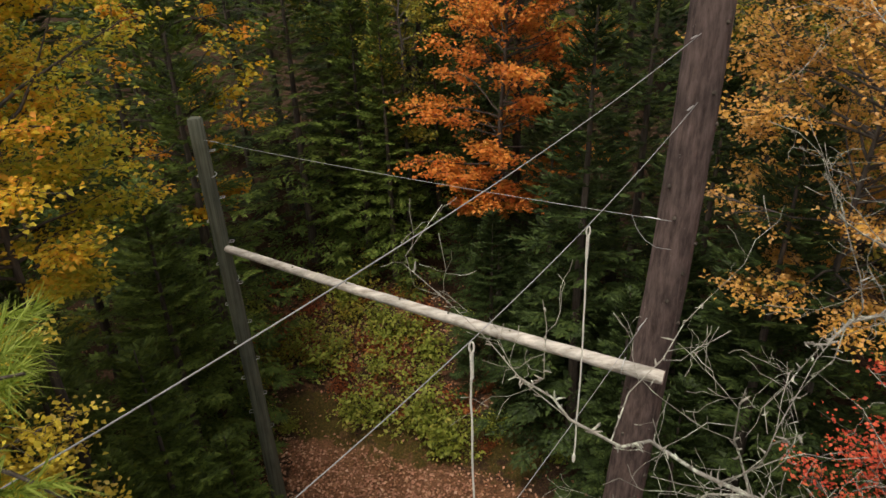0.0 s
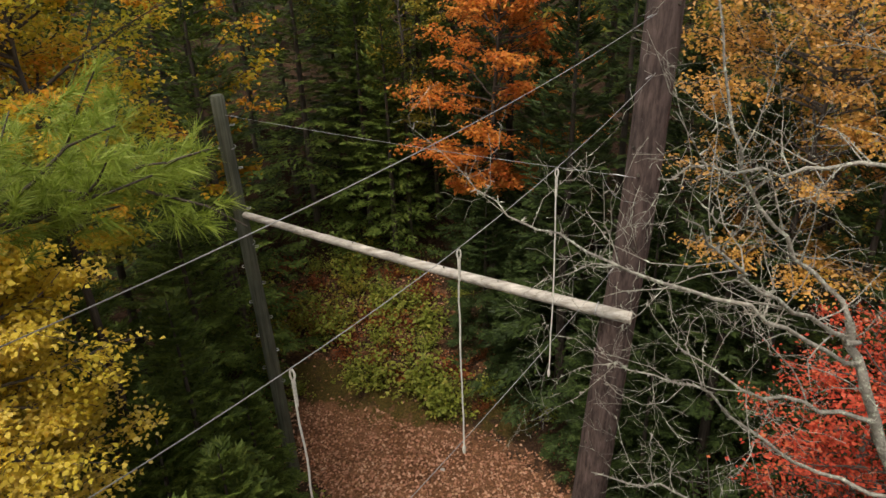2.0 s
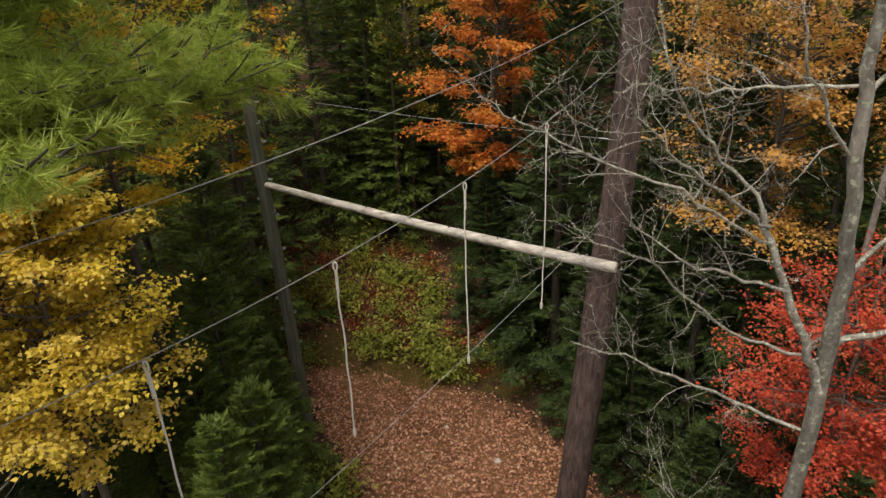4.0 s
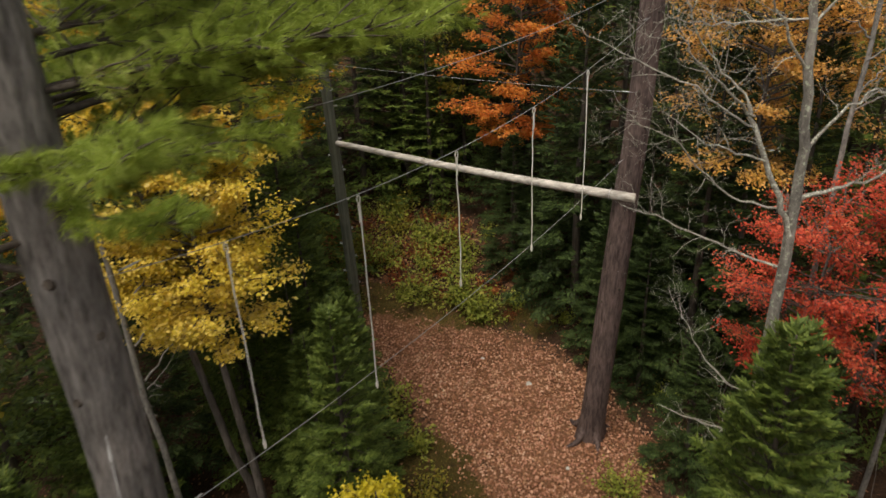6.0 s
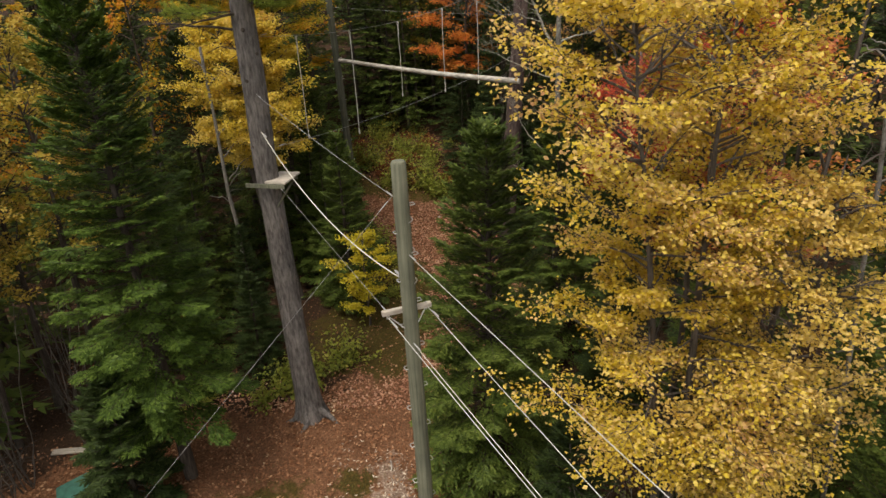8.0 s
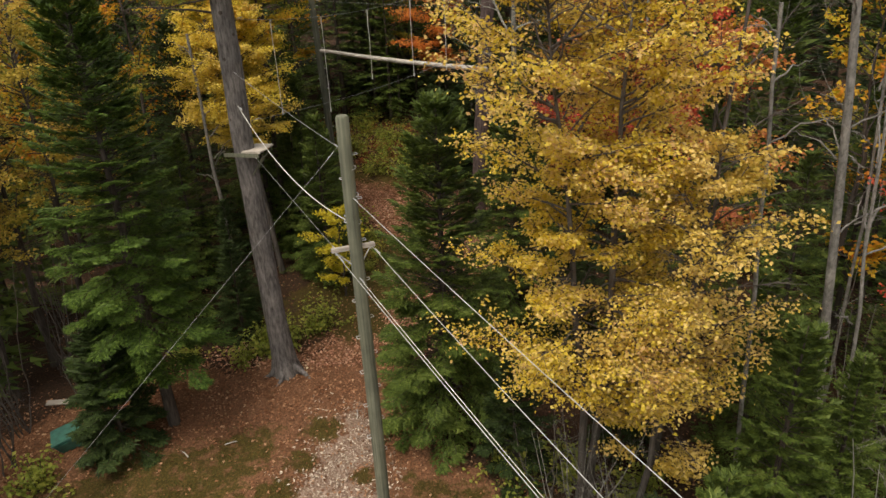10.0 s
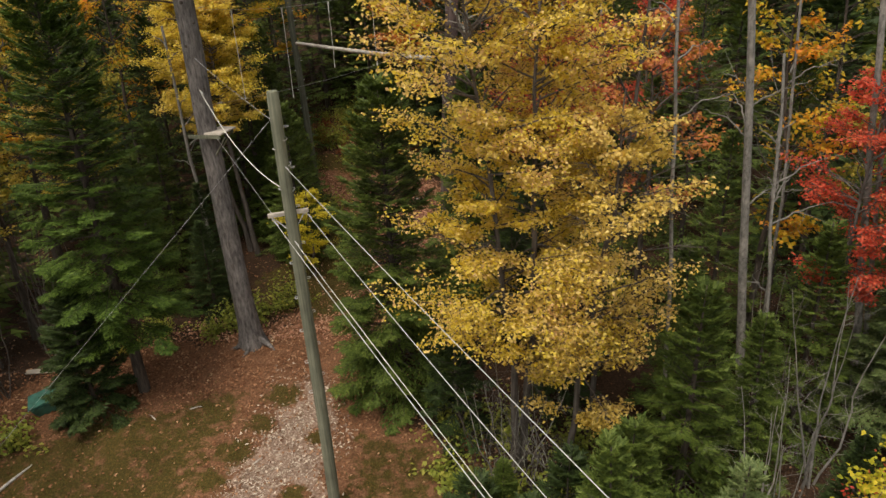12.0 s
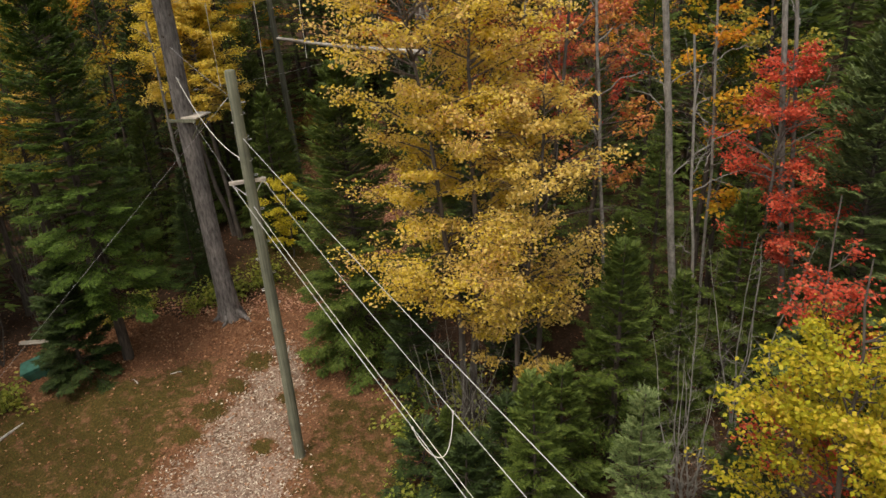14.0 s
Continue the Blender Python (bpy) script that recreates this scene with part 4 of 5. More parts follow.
set_tree(spruce_tree("spruce_tree", "bright green fir below the slope", 26, 6.4, 1.5, 0.1, 0.9, 0.12, FIR, 0.1, 0.75), 7.9, -7.2)
# the firs under the beech take darker SPRUCE needles in place of shade
for k, (x, y, h, r, mat) in enumerate([(6.5, -8.4, 3.9, 1.15, FIR), (5.5, -9.8, 4.9, 1.25, FIR), (7.5, -11.0, 5.5, 1.0, BLUEFIR), (2.9, -8.2, 2.4, 1.1, SPRUCE), (4.0, -9.2, 2.6, 1.2, SPRUCE), (5.0, -8.2, 3.0, 1.1, SPRUCE), (2.6, -4.4, 3.4, 1.2, SPRUCE), (5.6, -8.9, 2.8, 1.0, FIR), (6.2, -12.2, 2.6, 0.9, FIR)]):
    set_tree(spruce_tree("young_fir", "young grey-green fir with a slender tip" if mat == BLUEFIR else "young green fir below the cables", 190 + k, h, r, 0.1, 0.85, 0.085 if mat == BLUEFIR else 0.11, mat, 0.05, 0.8), x, y)

set_tree(spruce_tree("pine_tree", "soft green young pine at the forest edge", 199, 10.0, 2.0, 1.0, 1.0, 0.13, BLUEFIR, 0.1, 0.6, 8, (8, 11), 7, True, 0.34), 14.4, -5.6)
proto = [spruce_tree("spruce_tree", "dark green spruce in the forest edge", 100 + k, 10.0, 2.05, 0.4, 0.42, 0.145, m, 0.13, tp, 0, (7, 10), 6, False) for k, (m, tp) in enumerate(((SPRUCE, 0.85), (SPRUCE, 0.7), (FIR, 0.85), (SPRUCE, 1.0)))]
far = [spruce_tree("spruce_tree", "dark spruce deep in the forest", 140 + k, 11.0, 2.2, 0.8, 0.085, 0.42, SPRUCE if k == 1 else FIR, 0.13, 0.85, 0, (5, 7), 3, False) for k in range(3)]
middle = [spruce_tree("spruce_tree", "dark spruce behind the clearing", 150 + k, 11.0, 2.2, 0.6, 0.26, 0.2, (FIR, SPRUCE, FIR)[k], 0.13, (0.85, 0.75, 0.95)[k], 0, (6, 9), 4, False, 0.5) for k in range(3)]
NEAR = [(4.4, 17.4, 12.5), (5.4, 15.2, 10), (7.2, 14.4, 9.5), (0.7, 17.4, 5.2), (1.6, 16.0, 4.4), (-2.3, 21.5, 9), (-5.2, 22.5, 11.5), (-8.6, 20, 14), (-10.5, 22, 13), (-3.4, 24.5, 12.5), (1.8, 22.5, 13), (4.6, 20, 14),
        (5.6, 12.3, 10), (7.6, 11, 11), (9.6, 10, 11), (4.6, 13.9, 7), (-7.2, 10.6, 8.8), (-8.8, 12.6, 10.5), (-6.6, 14.2, 8.4), (-9.6, 8.6, 10), (-9.2, 6.4, 6.4), (-11, 6, 11), (-5.3, 10.2, 7.6), (-6.4, 16.8, 12.5), (-9.2, 16, 11),
        (7.4, 3.6, 6.4), (5.0, 1.2, 5.4), (9, 1.4, 8), (6.4, -1.2, 6.2), (10.2, -2.2, 7.5), (11.6, -5.0, 6.4), (8.6, -4.2, 5.6), (9.6, -6.6, 5.2), (12.4, -1.0, 9), (15.0, -6.8, 7.4), (15.6, -2.8, 9.0), (4.2, 5.6, 4.2), (6.0, 6.2, 5.2),
        (4.4, -0.2, 4.6), (5.6, -3.4, 4.0), (3.6, -7.8, 2.6), (10.6, -9.4, 4.4), (11.6, -11.5, 4.6), (-6.4, 2.2, 3.6), (-8.6, 2.8, 6.0), (-6.9, 4.0, 4.4), (0.6, 20.5, 6.5), (2.4, 18.4, 8),
        (-1.4, 26, 13), (8.6, 17.5, 12), (11, 14, 12), (12, 6, 11), (-12.6, 11, 12), (-13.5, 17, 13), (3.3, 13.0, 6.2), (4.0, 11.6, 5.2), (2.7, 15.1, 11.6), (4.4, 8.4, 4.4), (-4.6, 11.3, 4.8), (-5.4, 9.0, 6.4), (-4.75, 7.5, 5.4), (-4.0, 26.5, 12), (-2.0, 29, 13), (0.5, 25, 12), (-6.5, 25.5, 13), (-0.8, 23.6, 8), (-3.2, 22.6, 9)]
# DARK_SIDE trees get the darker needles, which stand in for deep shade there
DARK_SIDE = (0, 1, 2, 3, 4, 12, 15, 36, 37, 54, 55, 56, 57)
GREEN_SIDE = (58, 59, 60, 16, 17, 18, 22, 23, 29, 30, 31, 32, 33, 34, 35, 46)
rng = np.random.default_rng(9)
for k, (x, y, h) in enumerate(NEAR):
    q = h / 10.0
    kind = proto[(0, 1, 3)[k % 3] if k in DARK_SIDE else 2 if k in GREEN_SIDE else (k + 2) % 4]
    if abs(x + 0.5) > 9.2 and y > -3 or y > 19.5:
        kind, q = middle[k % 3], q / 1.1
    place_tree(kind, x, y, rng.uniform(0, 6.28), q ** 0.75 * rng.uniform(0.88, 1.1), q)
taken = [(x, y) for x, y, _ in NEAR] + [(-7.3, -2.4), (1, -2.6), (-4.4, 13), (2.3, 9.8), (0.9, 19.6), (-6.3, 5.4), (6, 7.6), (-7, 11.4), (7.4, 13.2), (-1.8, 22)]
count = 0
for _ in range(6000):
    x, y = rng.uniform(-42, 42), rng.uniform(-6, 66)
    back = y > 17.5 and abs(x + 0.5) < 6 + (y + 22) * 0.66
    flank = -6 < y < 17.5 and (x < -10.5 or x > 9.5) and abs(x - 1) < 4 + (y + 22) * 0.72
    if not (back or flank) or inside(np.array(x), np.array(y), CLEARING):
        continue
    gap = 2.6 if y < 34 else 3.2
    if any((x - a) ** 2 + (y - b) ** 2 < gap ** 2 for a, b in taken):
        continue
    taken.append((x, y))
    h = rng.uniform(8, 14)
    place_tree((middle if y < 31 and abs(x) < 14 else far)[count % 3], x, y, rng.uniform(0, 6.28), (h / 11) ** 0.7 * rng.uniform(0.9, 1.2), h / 11)
    count += 1
    if count > 132:
        break
# unseen spruces added at the left to shade the tall spruce and the turf
for k, (x, y, h) in enumerate(((-13.0, -6.8, 11), (-12.0, -9.6, 11), (-13.6, -12.6, 12), (-10.8, -14.2, 10), (-15.6, -8.4, 12), (-16.2, -4.6, 12))):
    place_tree(proto[(0, 1, 3)[k % 3]], x, y, k * 1.3, 0.95, h / 10)
    taken.append((x, y))
# the wood goes on beside and behind, out of view
rng = np.random.default_rng(19)
behind = 0
for _ in range(4000):
    x, y = rng.uniform(-34, 44), rng.uniform(-56, -8)
    if abs(x - 2) < 6 + 0.95 * max(0.0, y + 23) + (9 if y > -24 else 0) or np.hypot(x - 3, y + 20) < 9:
        continue
    if abs((x + 0.7) * 26.4 + (y + 6.7) * 16.6) / 31.2 < 4.5 or any((x - a) ** 2 + (y - b) ** 2 < 9 for a, b in taken):
        continue
    taken.append((x, y))
    h = rng.uniform(8, 12)
    place_tree(far[behind % 3], x, y, rng.uniform(0, 6.28), (h / 11) ** 0.7 * rng.uniform(0.9, 1.2), h / 11)
    behind += 1
    if behind >= 32:
        break
for k in proto + middle + far:
    for c in list(k.children):
        bpy.data.objects.remove(c)
    bpy.data.objects.remove(k)


def G(x, y, z=0.0):
    return on_ground(x, y, z)


def up(x, y, z):
    return (x, y, z)


broadleaf_tree("maple_tree", "maple with layered orange leaves in the forest edge", 61, [[G(1.1, 19.6), up(1.1, 19.5, 9), up(1.3, 19.5, 15.5)]], [(3.6, 1.4), (5.6, 2.6), (8, 2.7), (11, 2.0), (13, 1.0)], 0.12, ORANGE, DARK_BARK, 96, 12, 26, 0.02, 0.11, 1.0, 1.3, 0.03, True, 0.5)
broadleaf_tree("maple_tree", "small maple with yellow autumn leaves under the ropes", 62, [[G(-6.0, 6.9), up(-6.6, 7.2, 7), up(-6.7, 7.5, 11.0)], [G(-6.5, 7.5), up(-7.5, 7.6, 7), up(-7.8, 7.8, 11.2)]], [(5.4, 0.9), (6.6, 1.75), (8.4, 1.8), (9.6, 1.2), (10.5, 0.6)], 0.09, GOLD, GREY_BARK, 80, 11, 38, 0.06, 0.1, 1.0, 0.9, 0.04, True, 0.35)
broadleaf_tree("maple_tree", "low sapling with lemon-yellow leaves", 63, [[G(-3.1, 4.6), up(-3.05, 4.6, 4.5)]], [(0.8, 0.7), (1.8, 1.3), (3.4, 0.6)], 0.085, LEMON, GREY_BARK, 26, 9, 28, 0.2, 0.035, 1.0, 0.8, 0.0, True, 0.7)
broadleaf_tree("maple_tree", "red-leaved maple beside a bare grey tree", 64, [[G(6.3, 7.6), up(6.4, 7.6, 6), up(6.6, 7.8, 8.6)], [G(6.7, 7.2), up(7.8, 7.2, 7), up(8.2, 7.0, 10.4)]], [(3.4, 1.4), (5.2, 2.2), (7.0, 1.9), (8.8, 0.8)], 0.068, RED, GREY_BARK, 54, 11, 32, 0.08, 0.08, 0.9, 1.1, 0.15, True, 0.4)
broadleaf_tree("maple_tree", "tall maple with thinning amber leaves", 65, [[G(6.9, 12.4), up(6.6, 12.2, 8), up(6.9, 12.2, 15)]], [(6.4, 1.6), (8.4, 2.9), (11, 3.1), (14, 1.8)], 0.085, APRICOT, GREY_BARK, 104, 14, 35, 0.1, 0.1, 0.9, 0.9, 0.16, True, 0.3)
broadleaf_tree("maple_tree", "maple turning green to amber behind the pole", 66, [[G(-6.3, 9.8), up(-6.3, 9.7, 9), up(-6.2, 9.6, 15)], [G(-7.4, 10.4), up(-7.8, 10.2, 8), up(-8.2, 10.0, 14.5)]], [(8.6, 1.0), (10.3, 2.2), (12, 2.6), (13.9, 1.5)], 0.09, HONEY, DARK_BARK, 64, 12, 38, 0.05, 0.11, 1.0, 1.2, 0.0, True, 0.4)
broadleaf_tree("birch_tree", "slender birch with pale yellow-green leaves", 67, [[G(-1.8, 22.5), up(-1.7, 22.5, 15)]], [(3.5, 1.0), (7, 1.5), (11, 0.7)], 0.11, OLIVE, GREY_BARK, 40, 7, 18, 0.25, 0.08)
broadleaf_tree("beech_tree", "wide beech with golden leaves beside the path", 68, [[G(4.0, -5.9), up(4.0, -5.8, 4), up(3.4, -5.6, 9), up(2.9, -5.6, 13)], [G(4.25, -5.7), up(4.5, -5.7, 5), up(4.5, -5.5, 9.5), up(4.7, -5.4, 13)]],
               [(3.1, 1.0), (4.6, 2.7), (6.0, 2.4), (6.9, 1.0), (7.5, 1.4), (9.3, 2.5), (11, 2.4), (12.8, 1.4)], 0.084, YELLOW, GREY_BARK, 88, 13, 30, 0.04, 0.1, 1.0, 0.4, 0.12, True, 0.35)
broadleaf_tree("beech_tree", "beech with pale tan and yellow leaves", 72, [[G(5.3, -6.3), up(5.6, -6.4, 4), up(6.1, -6.5, 8), up(6.2, -6.4, 10.2)]], [(2.4, 1.1), (4.4, 2.0), (7, 1.9), (9.6, 0.8)], 0.084, TAN, GREY_BARK, 90, 12, 21, 0.04, 0.08, 1.0, 0.4, 0.3, True, 0.35)
broadleaf_tree("maple_tree", "maple with fading orange and pink leaves", 73, [[G(5.0, -3.4), up(5.1, -3.5, 8), up(5.2, -3.6, 13.5)]], [(6.5, 1.0), (9, 2.0), (11, 2.0), (13, 0.9)], 0.1, ROSE, GREY_BARK, 56, 9, 15, 0.1, 0.08, 1.0, 0.8, 0.2)
broadleaf_tree("maple_tree", "red maple at the forest edge", 69, [[G(12.2, -4.8), up(12.3, -4.7, 5), up(12.5, -4.5, 10)]], [(4.4, 1.0), (6.0, 1.8), (7.8, 1.5), (9.4, 0.7)], 0.08, RED, GREY_BARK, 54, 10, 24, 0.1, 0.08, 1.0, 0.9, 0.12, True, 0.35)
broadleaf_tree("maple_tree", "maple with yellow leaves reddening at the top", 70, [[G(10.4, -13.0), up(10.3, -12.9, 4), up(10.2, -12.6, 8.2)]], [(1.4, 1.6), (4.4, 2.4), (7.9, 1.1)], 0.09, LIME, GREY_BARK, 66, 11, 36, 0.1, 0.07, 1.0, 0.4, 0.05, True, 0.35)
broadleaf_tree("maple_tree", "small maple with scattered red leaves", 71, [[G(10.4, -11.4), up(10.4, -11.3, 4), up(10.5, -11.0, 8.6)]], [(3.6, 1.2), (6.0, 1.5), (8.2, 0.7)], 0.08, RED, GREY_BARK, 34, 8, 12, 0.3, 0.04, 1.0, 0.5)
for k, (x, y, h) in enumerate([(-11.0, 0.8, 12.0), (-12.6, -1.2, 11.0)]):
    broadleaf_tree("maple_tree", "thinning ochre-leaved maple behind a spruce", 74 + k, [[G(x, y), up(x + 0.2, y, h * 0.6), up(x, y + 0.2, h)]], [(h * 0.42, 1.2), (h * 0.65, 2.1), (h * 0.95, 0.9)], 0.1, OCHRE, DARK_BARK, 60, 9, 20, 0.15, 0.08, 1.0, 0.8, 0.15)
for k, (x, y, h, mat) in enumerate([(-10.6, 3.4, 13, OLIVE), (-12.4, 0.6, 12, OLIVE), (-13.6, 5.0, 14, AMBER), (-11.4, 9.0, 13.5, AMBER), (-9.6, 14.6, 14, OLIVE), (9.4, 16.2, 14, OLIVE), (-5.0, 27, 15, OLIVE), (4.4, 26, 15, OLIVE), (10.6, 8.4, 11, RED), (12.5, 12, 14, AMBER), (-14.6, 12, 14, AMBER), (-3.2, 29, 16, OLIVE), (1.2, 30, 16, OLIVE), (7.5, 24, 16, OLIVE), (-8.5, 27, 17, AMBER), (-12, 26, 17, OLIVE), (-7.0, 17.5, 14, AMBER), (11, 22, 16, AMBER), (-4.2, 33, 18, OLIVE), (14, 0.5, 13, OLIVE), (11.6, -1.6, 12, AMBER), (8.6, 0.4, 11, ROSE), (-15.5, 3, 14, OLIVE), (-14.5, -3.5, 11, AMBER)]):
    broadleaf_tree("maple_tree", "forest maple with thinning autumn leaves", 80 + k, [[G(x, y), up(x + 0.2, y, h * 0.6), up(x, y + 0.2, h)]], [(h * 0.35, 1.6), (h * 0.6, 2.4), (h * 0.95, 0.8)], 0.14, mat, DARK_BARK, 34, 8, 15, 0.2, 0.1, 1.0, 0.8, 0.2, False)


# ---- bare trees and brush ----
def bare_tree(name, label, seed, lines, bark, dens=1.0, reach=1.0, twig_bark=None, crust=0.0):
    """A leafless tree: given main lines, then crooked branches, twigs and short knobby spurs on them."""
    rng = np.random.default_rng(seed)
    base = np.array(lines[0][0][0], float)
    ob = thing(name, label, "tree", at=tuple(base))

    def grow(tubes, pts, rad, depth, reach):
        tubes.add(pts, rad, (3, 3, 4, 6)[depth], False)
        if crust and depth >= 2:
            for u in rng.uniform(0.03, 1.0, int(crust * 16 * len(pts) * (1 if depth == 3 else 0.25))):
                s = np.linspace(0, 1, len(pts))
                p = np.array([np.interp(u, s, pts[:, c]) for c in range(3)])
                o = unit(rng.normal(0, 1, 3)) * (np.interp(u, s, rad) + rng.uniform(0.008, 0.03))
                tubes.add([p, p + o * 0.6, p + o + rng.normal(0, 0.006, 3)], [0.0045, 0.004, 0.0015], 3, False)
        if depth == 0:
            return
        length = np.linalg.norm(np.diff(pts, axis=0), axis=1).sum()
        for _ in range(int(dens * length * (3.0, 7.0, 4.5, 3.0)[depth] / max(reach, 0.5) ** 0.5) + 1):
            u = rng.uniform(0.2, 1.0)
            s = np.linspace(0, 1, len(pts))
            p = np.array([np.interp(u, s, pts[:, c]) for c in range(3)])
            k = min(len(pts) - 2, int(u * (len(pts) - 1)))
            t = unit(pts[k + 1] - pts[k])
            d = unit(t * 0.6 + unit(rng.normal(0, 1, 3)) * 0.9 + np.array([0, 0, 0.15]))
            ln = reach * (0.12, 0.28, 0.7, 1.3)[depth] * rng.uniform(0.5, 1.3)
            r0 = min(np.interp(u, s, rad) * 0.5, 0.009 * ln + 0.0022)
            grow(tubes, limb(rng, p, d, ln, 5, 0.1, 0.3), np.linspace(r0, 0.0014, 5), depth - 1, reach)

    for k, (line, r0, r1, *span) in enumerate(lines):
        line = np.array(line, float) - base
        n = max(6, 3 * len(line))
        pts = np.stack([np.interp(np.linspace(0, 1, n), np.linspace(0, 1, len(line)), line[:, c]) for c in range(3)], 1)
        pts[1:-1] += rng.normal(0, 0.02, (n - 2, 3))
        tubes = Tubes()
        if k == 0:
            tubes.add(pts, np.linspace(r0, r1, n), 12)
        else:
            grow(tubes, pts, np.linspace(r0, r1, n), 3, span[0] if span else reach)
        part_np("trunk" if k == 0 else "branch", tubes.mesh("wood", bark if k == 0 else twig_bark or bark), ob)
    return ob


bare_tree("bare_tree", "leafless grey tree crusted with pale lichen", 31, [
    ([on_ground(3.4, 3.7, -0.2), (3.35, 3.55, 6.5), (3.28, 3.5, 8.2), (3.3, 3.5, 10.3), (3.26, 3.5, 11.4), (3.1, 3.5, 12.6), (3.05, 3.5, 13.3), (3.0, 3.45, 15.2)], 0.1, 0.04),
    ([(3.28, 3.45, 10.1), (3.05, 3.45, 10.6), (2.8, 3.5, 11.2), (2.6, 3.55, 11.65), (2.5, 3.6, 11.95)], 0.045, 0.028, 0.4),
    ([(2.6, 3.55, 11.65), (2.1, 3.4, 11.95), (1.5, 3.2, 12.35), (0.9, 3.04, 12.65), (0.45, 3.05, 12.9), (0.11, 3.12, 13.1)], 0.017, 0.003, 0.45),
    ([(2.58, 3.57, 11.8), (2.1, 3.2, 12.15), (1.55, 2.75, 12.6), (1.15, 2.45, 13.0), (0.86, 2.25, 13.3)], 0.018, 0.003, 0.45),
    ([(2.5, 3.6, 11.95), (2.2, 3.68, 12.3), (1.82, 3.71, 12.69), (1.55, 3.5, 13.2), (1.42, 3.6, 13.7), (1.36, 3.7, 14.3)], 0.018, 0.004, 0.45),
    ([(3.05, 3.5, 13.0), (2.5, 3.75, 12.95), (1.9, 3.65, 12.95), (1.34, 3.43, 13.08), (1.1, 3.35, 13.05)], 0.017, 0.003, 0.45),
    ([(3.05, 3.45, 10.55), (2.6, 3.7, 10.55), (2.15, 3.65, 10.95), (1.6, 3.45, 11.5), (1.2, 3.34, 11.78), (0.85, 3.25, 11.9)], 0.017, 0.003, 0.45),
    ([(2.8, 3.5, 11.2), (2.3, 3.45, 11.4), (1.8, 3.35, 11.6), (1.35, 3.3, 11.95)], 0.018, 0.004, 0.5),
    ([(3.28, 3.5, 9.6), (2.7, 3.75, 9.75), (2.0, 3.8, 10.1), (1.4, 3.75, 10.4), (0.95, 3.7, 10.6)], 0.02, 0.004, 0.5),
    ([(3.3, 3.5, 10.6), (3.7, 3.45, 10.8), (4.2, 3.5, 10.85), (4.9, 3.7, 11.3)], 0.035, 0.007, 0.5),
    ([(3.28, 3.5, 11.3), (3.7, 3.5, 11.9), (4.1, 3.6, 12.1), (4.5, 3.6, 11.9)], 0.025, 0.006, 0.5),
    ([(3.15, 3.5, 12.3), (2.75, 3.3, 12.75), (2.45, 3.2, 13.2), (2.2, 3.1, 13.8)], 0.022, 0.005, 0.5),
    ([(3.08, 3.5, 12.9), (3.4, 3.4, 13.4), (3.75, 3.4, 13.9)], 0.022, 0.006, 0.5),
    ([(3.3, 3.55, 7.4), (2.85, 3.6, 7.5), (2.3, 3.7, 8.2), (2.0, 3.8, 8.9)], 0.018, 0.004, 0.5),
    ([(3.33, 3.55, 6.6), (2.6, 3.6, 6.7), (1.8, 3.7, 7.1)], 0.018, 0.004, 0.5)], LICHEN_BARK, 0.95, 0.45, LICHEN_TWIG, 0.45)
bare_tree("bare_tree", "thin leafless grey tree behind golden leaves", 32, [
    ([on_ground(6.2, -4.6, -0.2), (6.4, -4.7, 6), (6.8, -4.8, 9), (7.0, -4.8, 12.5)], 0.08, 0.03),
    ([(6.5, -4.7, 7), (7.3, -5.2, 8.0), (8.2, -5.6, 8.4)], 0.03, 0.006), ([(6.7, -4.8, 8.6), (7.4, -5.0, 9.6), (8.2, -5.3, 10.2)], 0.03, 0.006),
    ([(6.8, -4.8, 9.4), (6.2, -5.2, 10.4), (5.6, -5.6, 11.2)], 0.03, 0.006), ([(6.9, -4.8, 10.4), (7.6, -4.9, 11.4), (8.0, -5.0, 12.2)], 0.03, 0.006)], GREY_BARK, 0.9)


def birch(seed, x, y, lean, h, r, dens=0.6):
    rng = np.random.default_rng(seed)
    b = np.array(on_ground(x, y, -0.2))
    top = b + np.array([lean[0], lean[1], h])
    lines = [([b, b * 0.5 + top * 0.5 + np.r_[rng.normal(0, 0.1, 2), 0], top], r, 0.6 * r)]
    for _ in range(7):
        u = rng.uniform(0.45, 0.95)
        p = b * (1 - u) + top * u
        a = rng.uniform(0, 6.28)
        q = p + np.array([np.cos(a), np.sin(a), 0.6]) * rng.uniform(0.6, 1.3)
        lines.append(([p, (p + q) / 2 + [0, 0, 0.1], q], 0.025, 0.006))
    return bare_tree("birch_tree", "slender grey-white bare birch trunk", seed, lines, BIRCH_BARK, dens * 0.6)


for k, a in enumerate([(10.45, -4.5, (-1.45, 0.0), 13.5, 0.12), (10.65, -5.0, (-0.8, 0.0), 10.5, 0.05), (8.2, -5.0, (-0.7, 0.0), 12, 0.06), (13.75, -4.2, (-1.8, 0.0), 13, 0.1), (14.1, -4.0, (-1.7, 0.0), 13, 0.07), (11.6, -2.6, (-0.5, 0.0), 12, 0.05), (-7.6, 6.2, (-0.3, 0), 10, 0.08), (7.2, 9.4, (0.2, 0), 12, 0.08), (8.4, 7.4, (0.1, 0), 12, 0.07)]):
    birch(300 + k, *a)


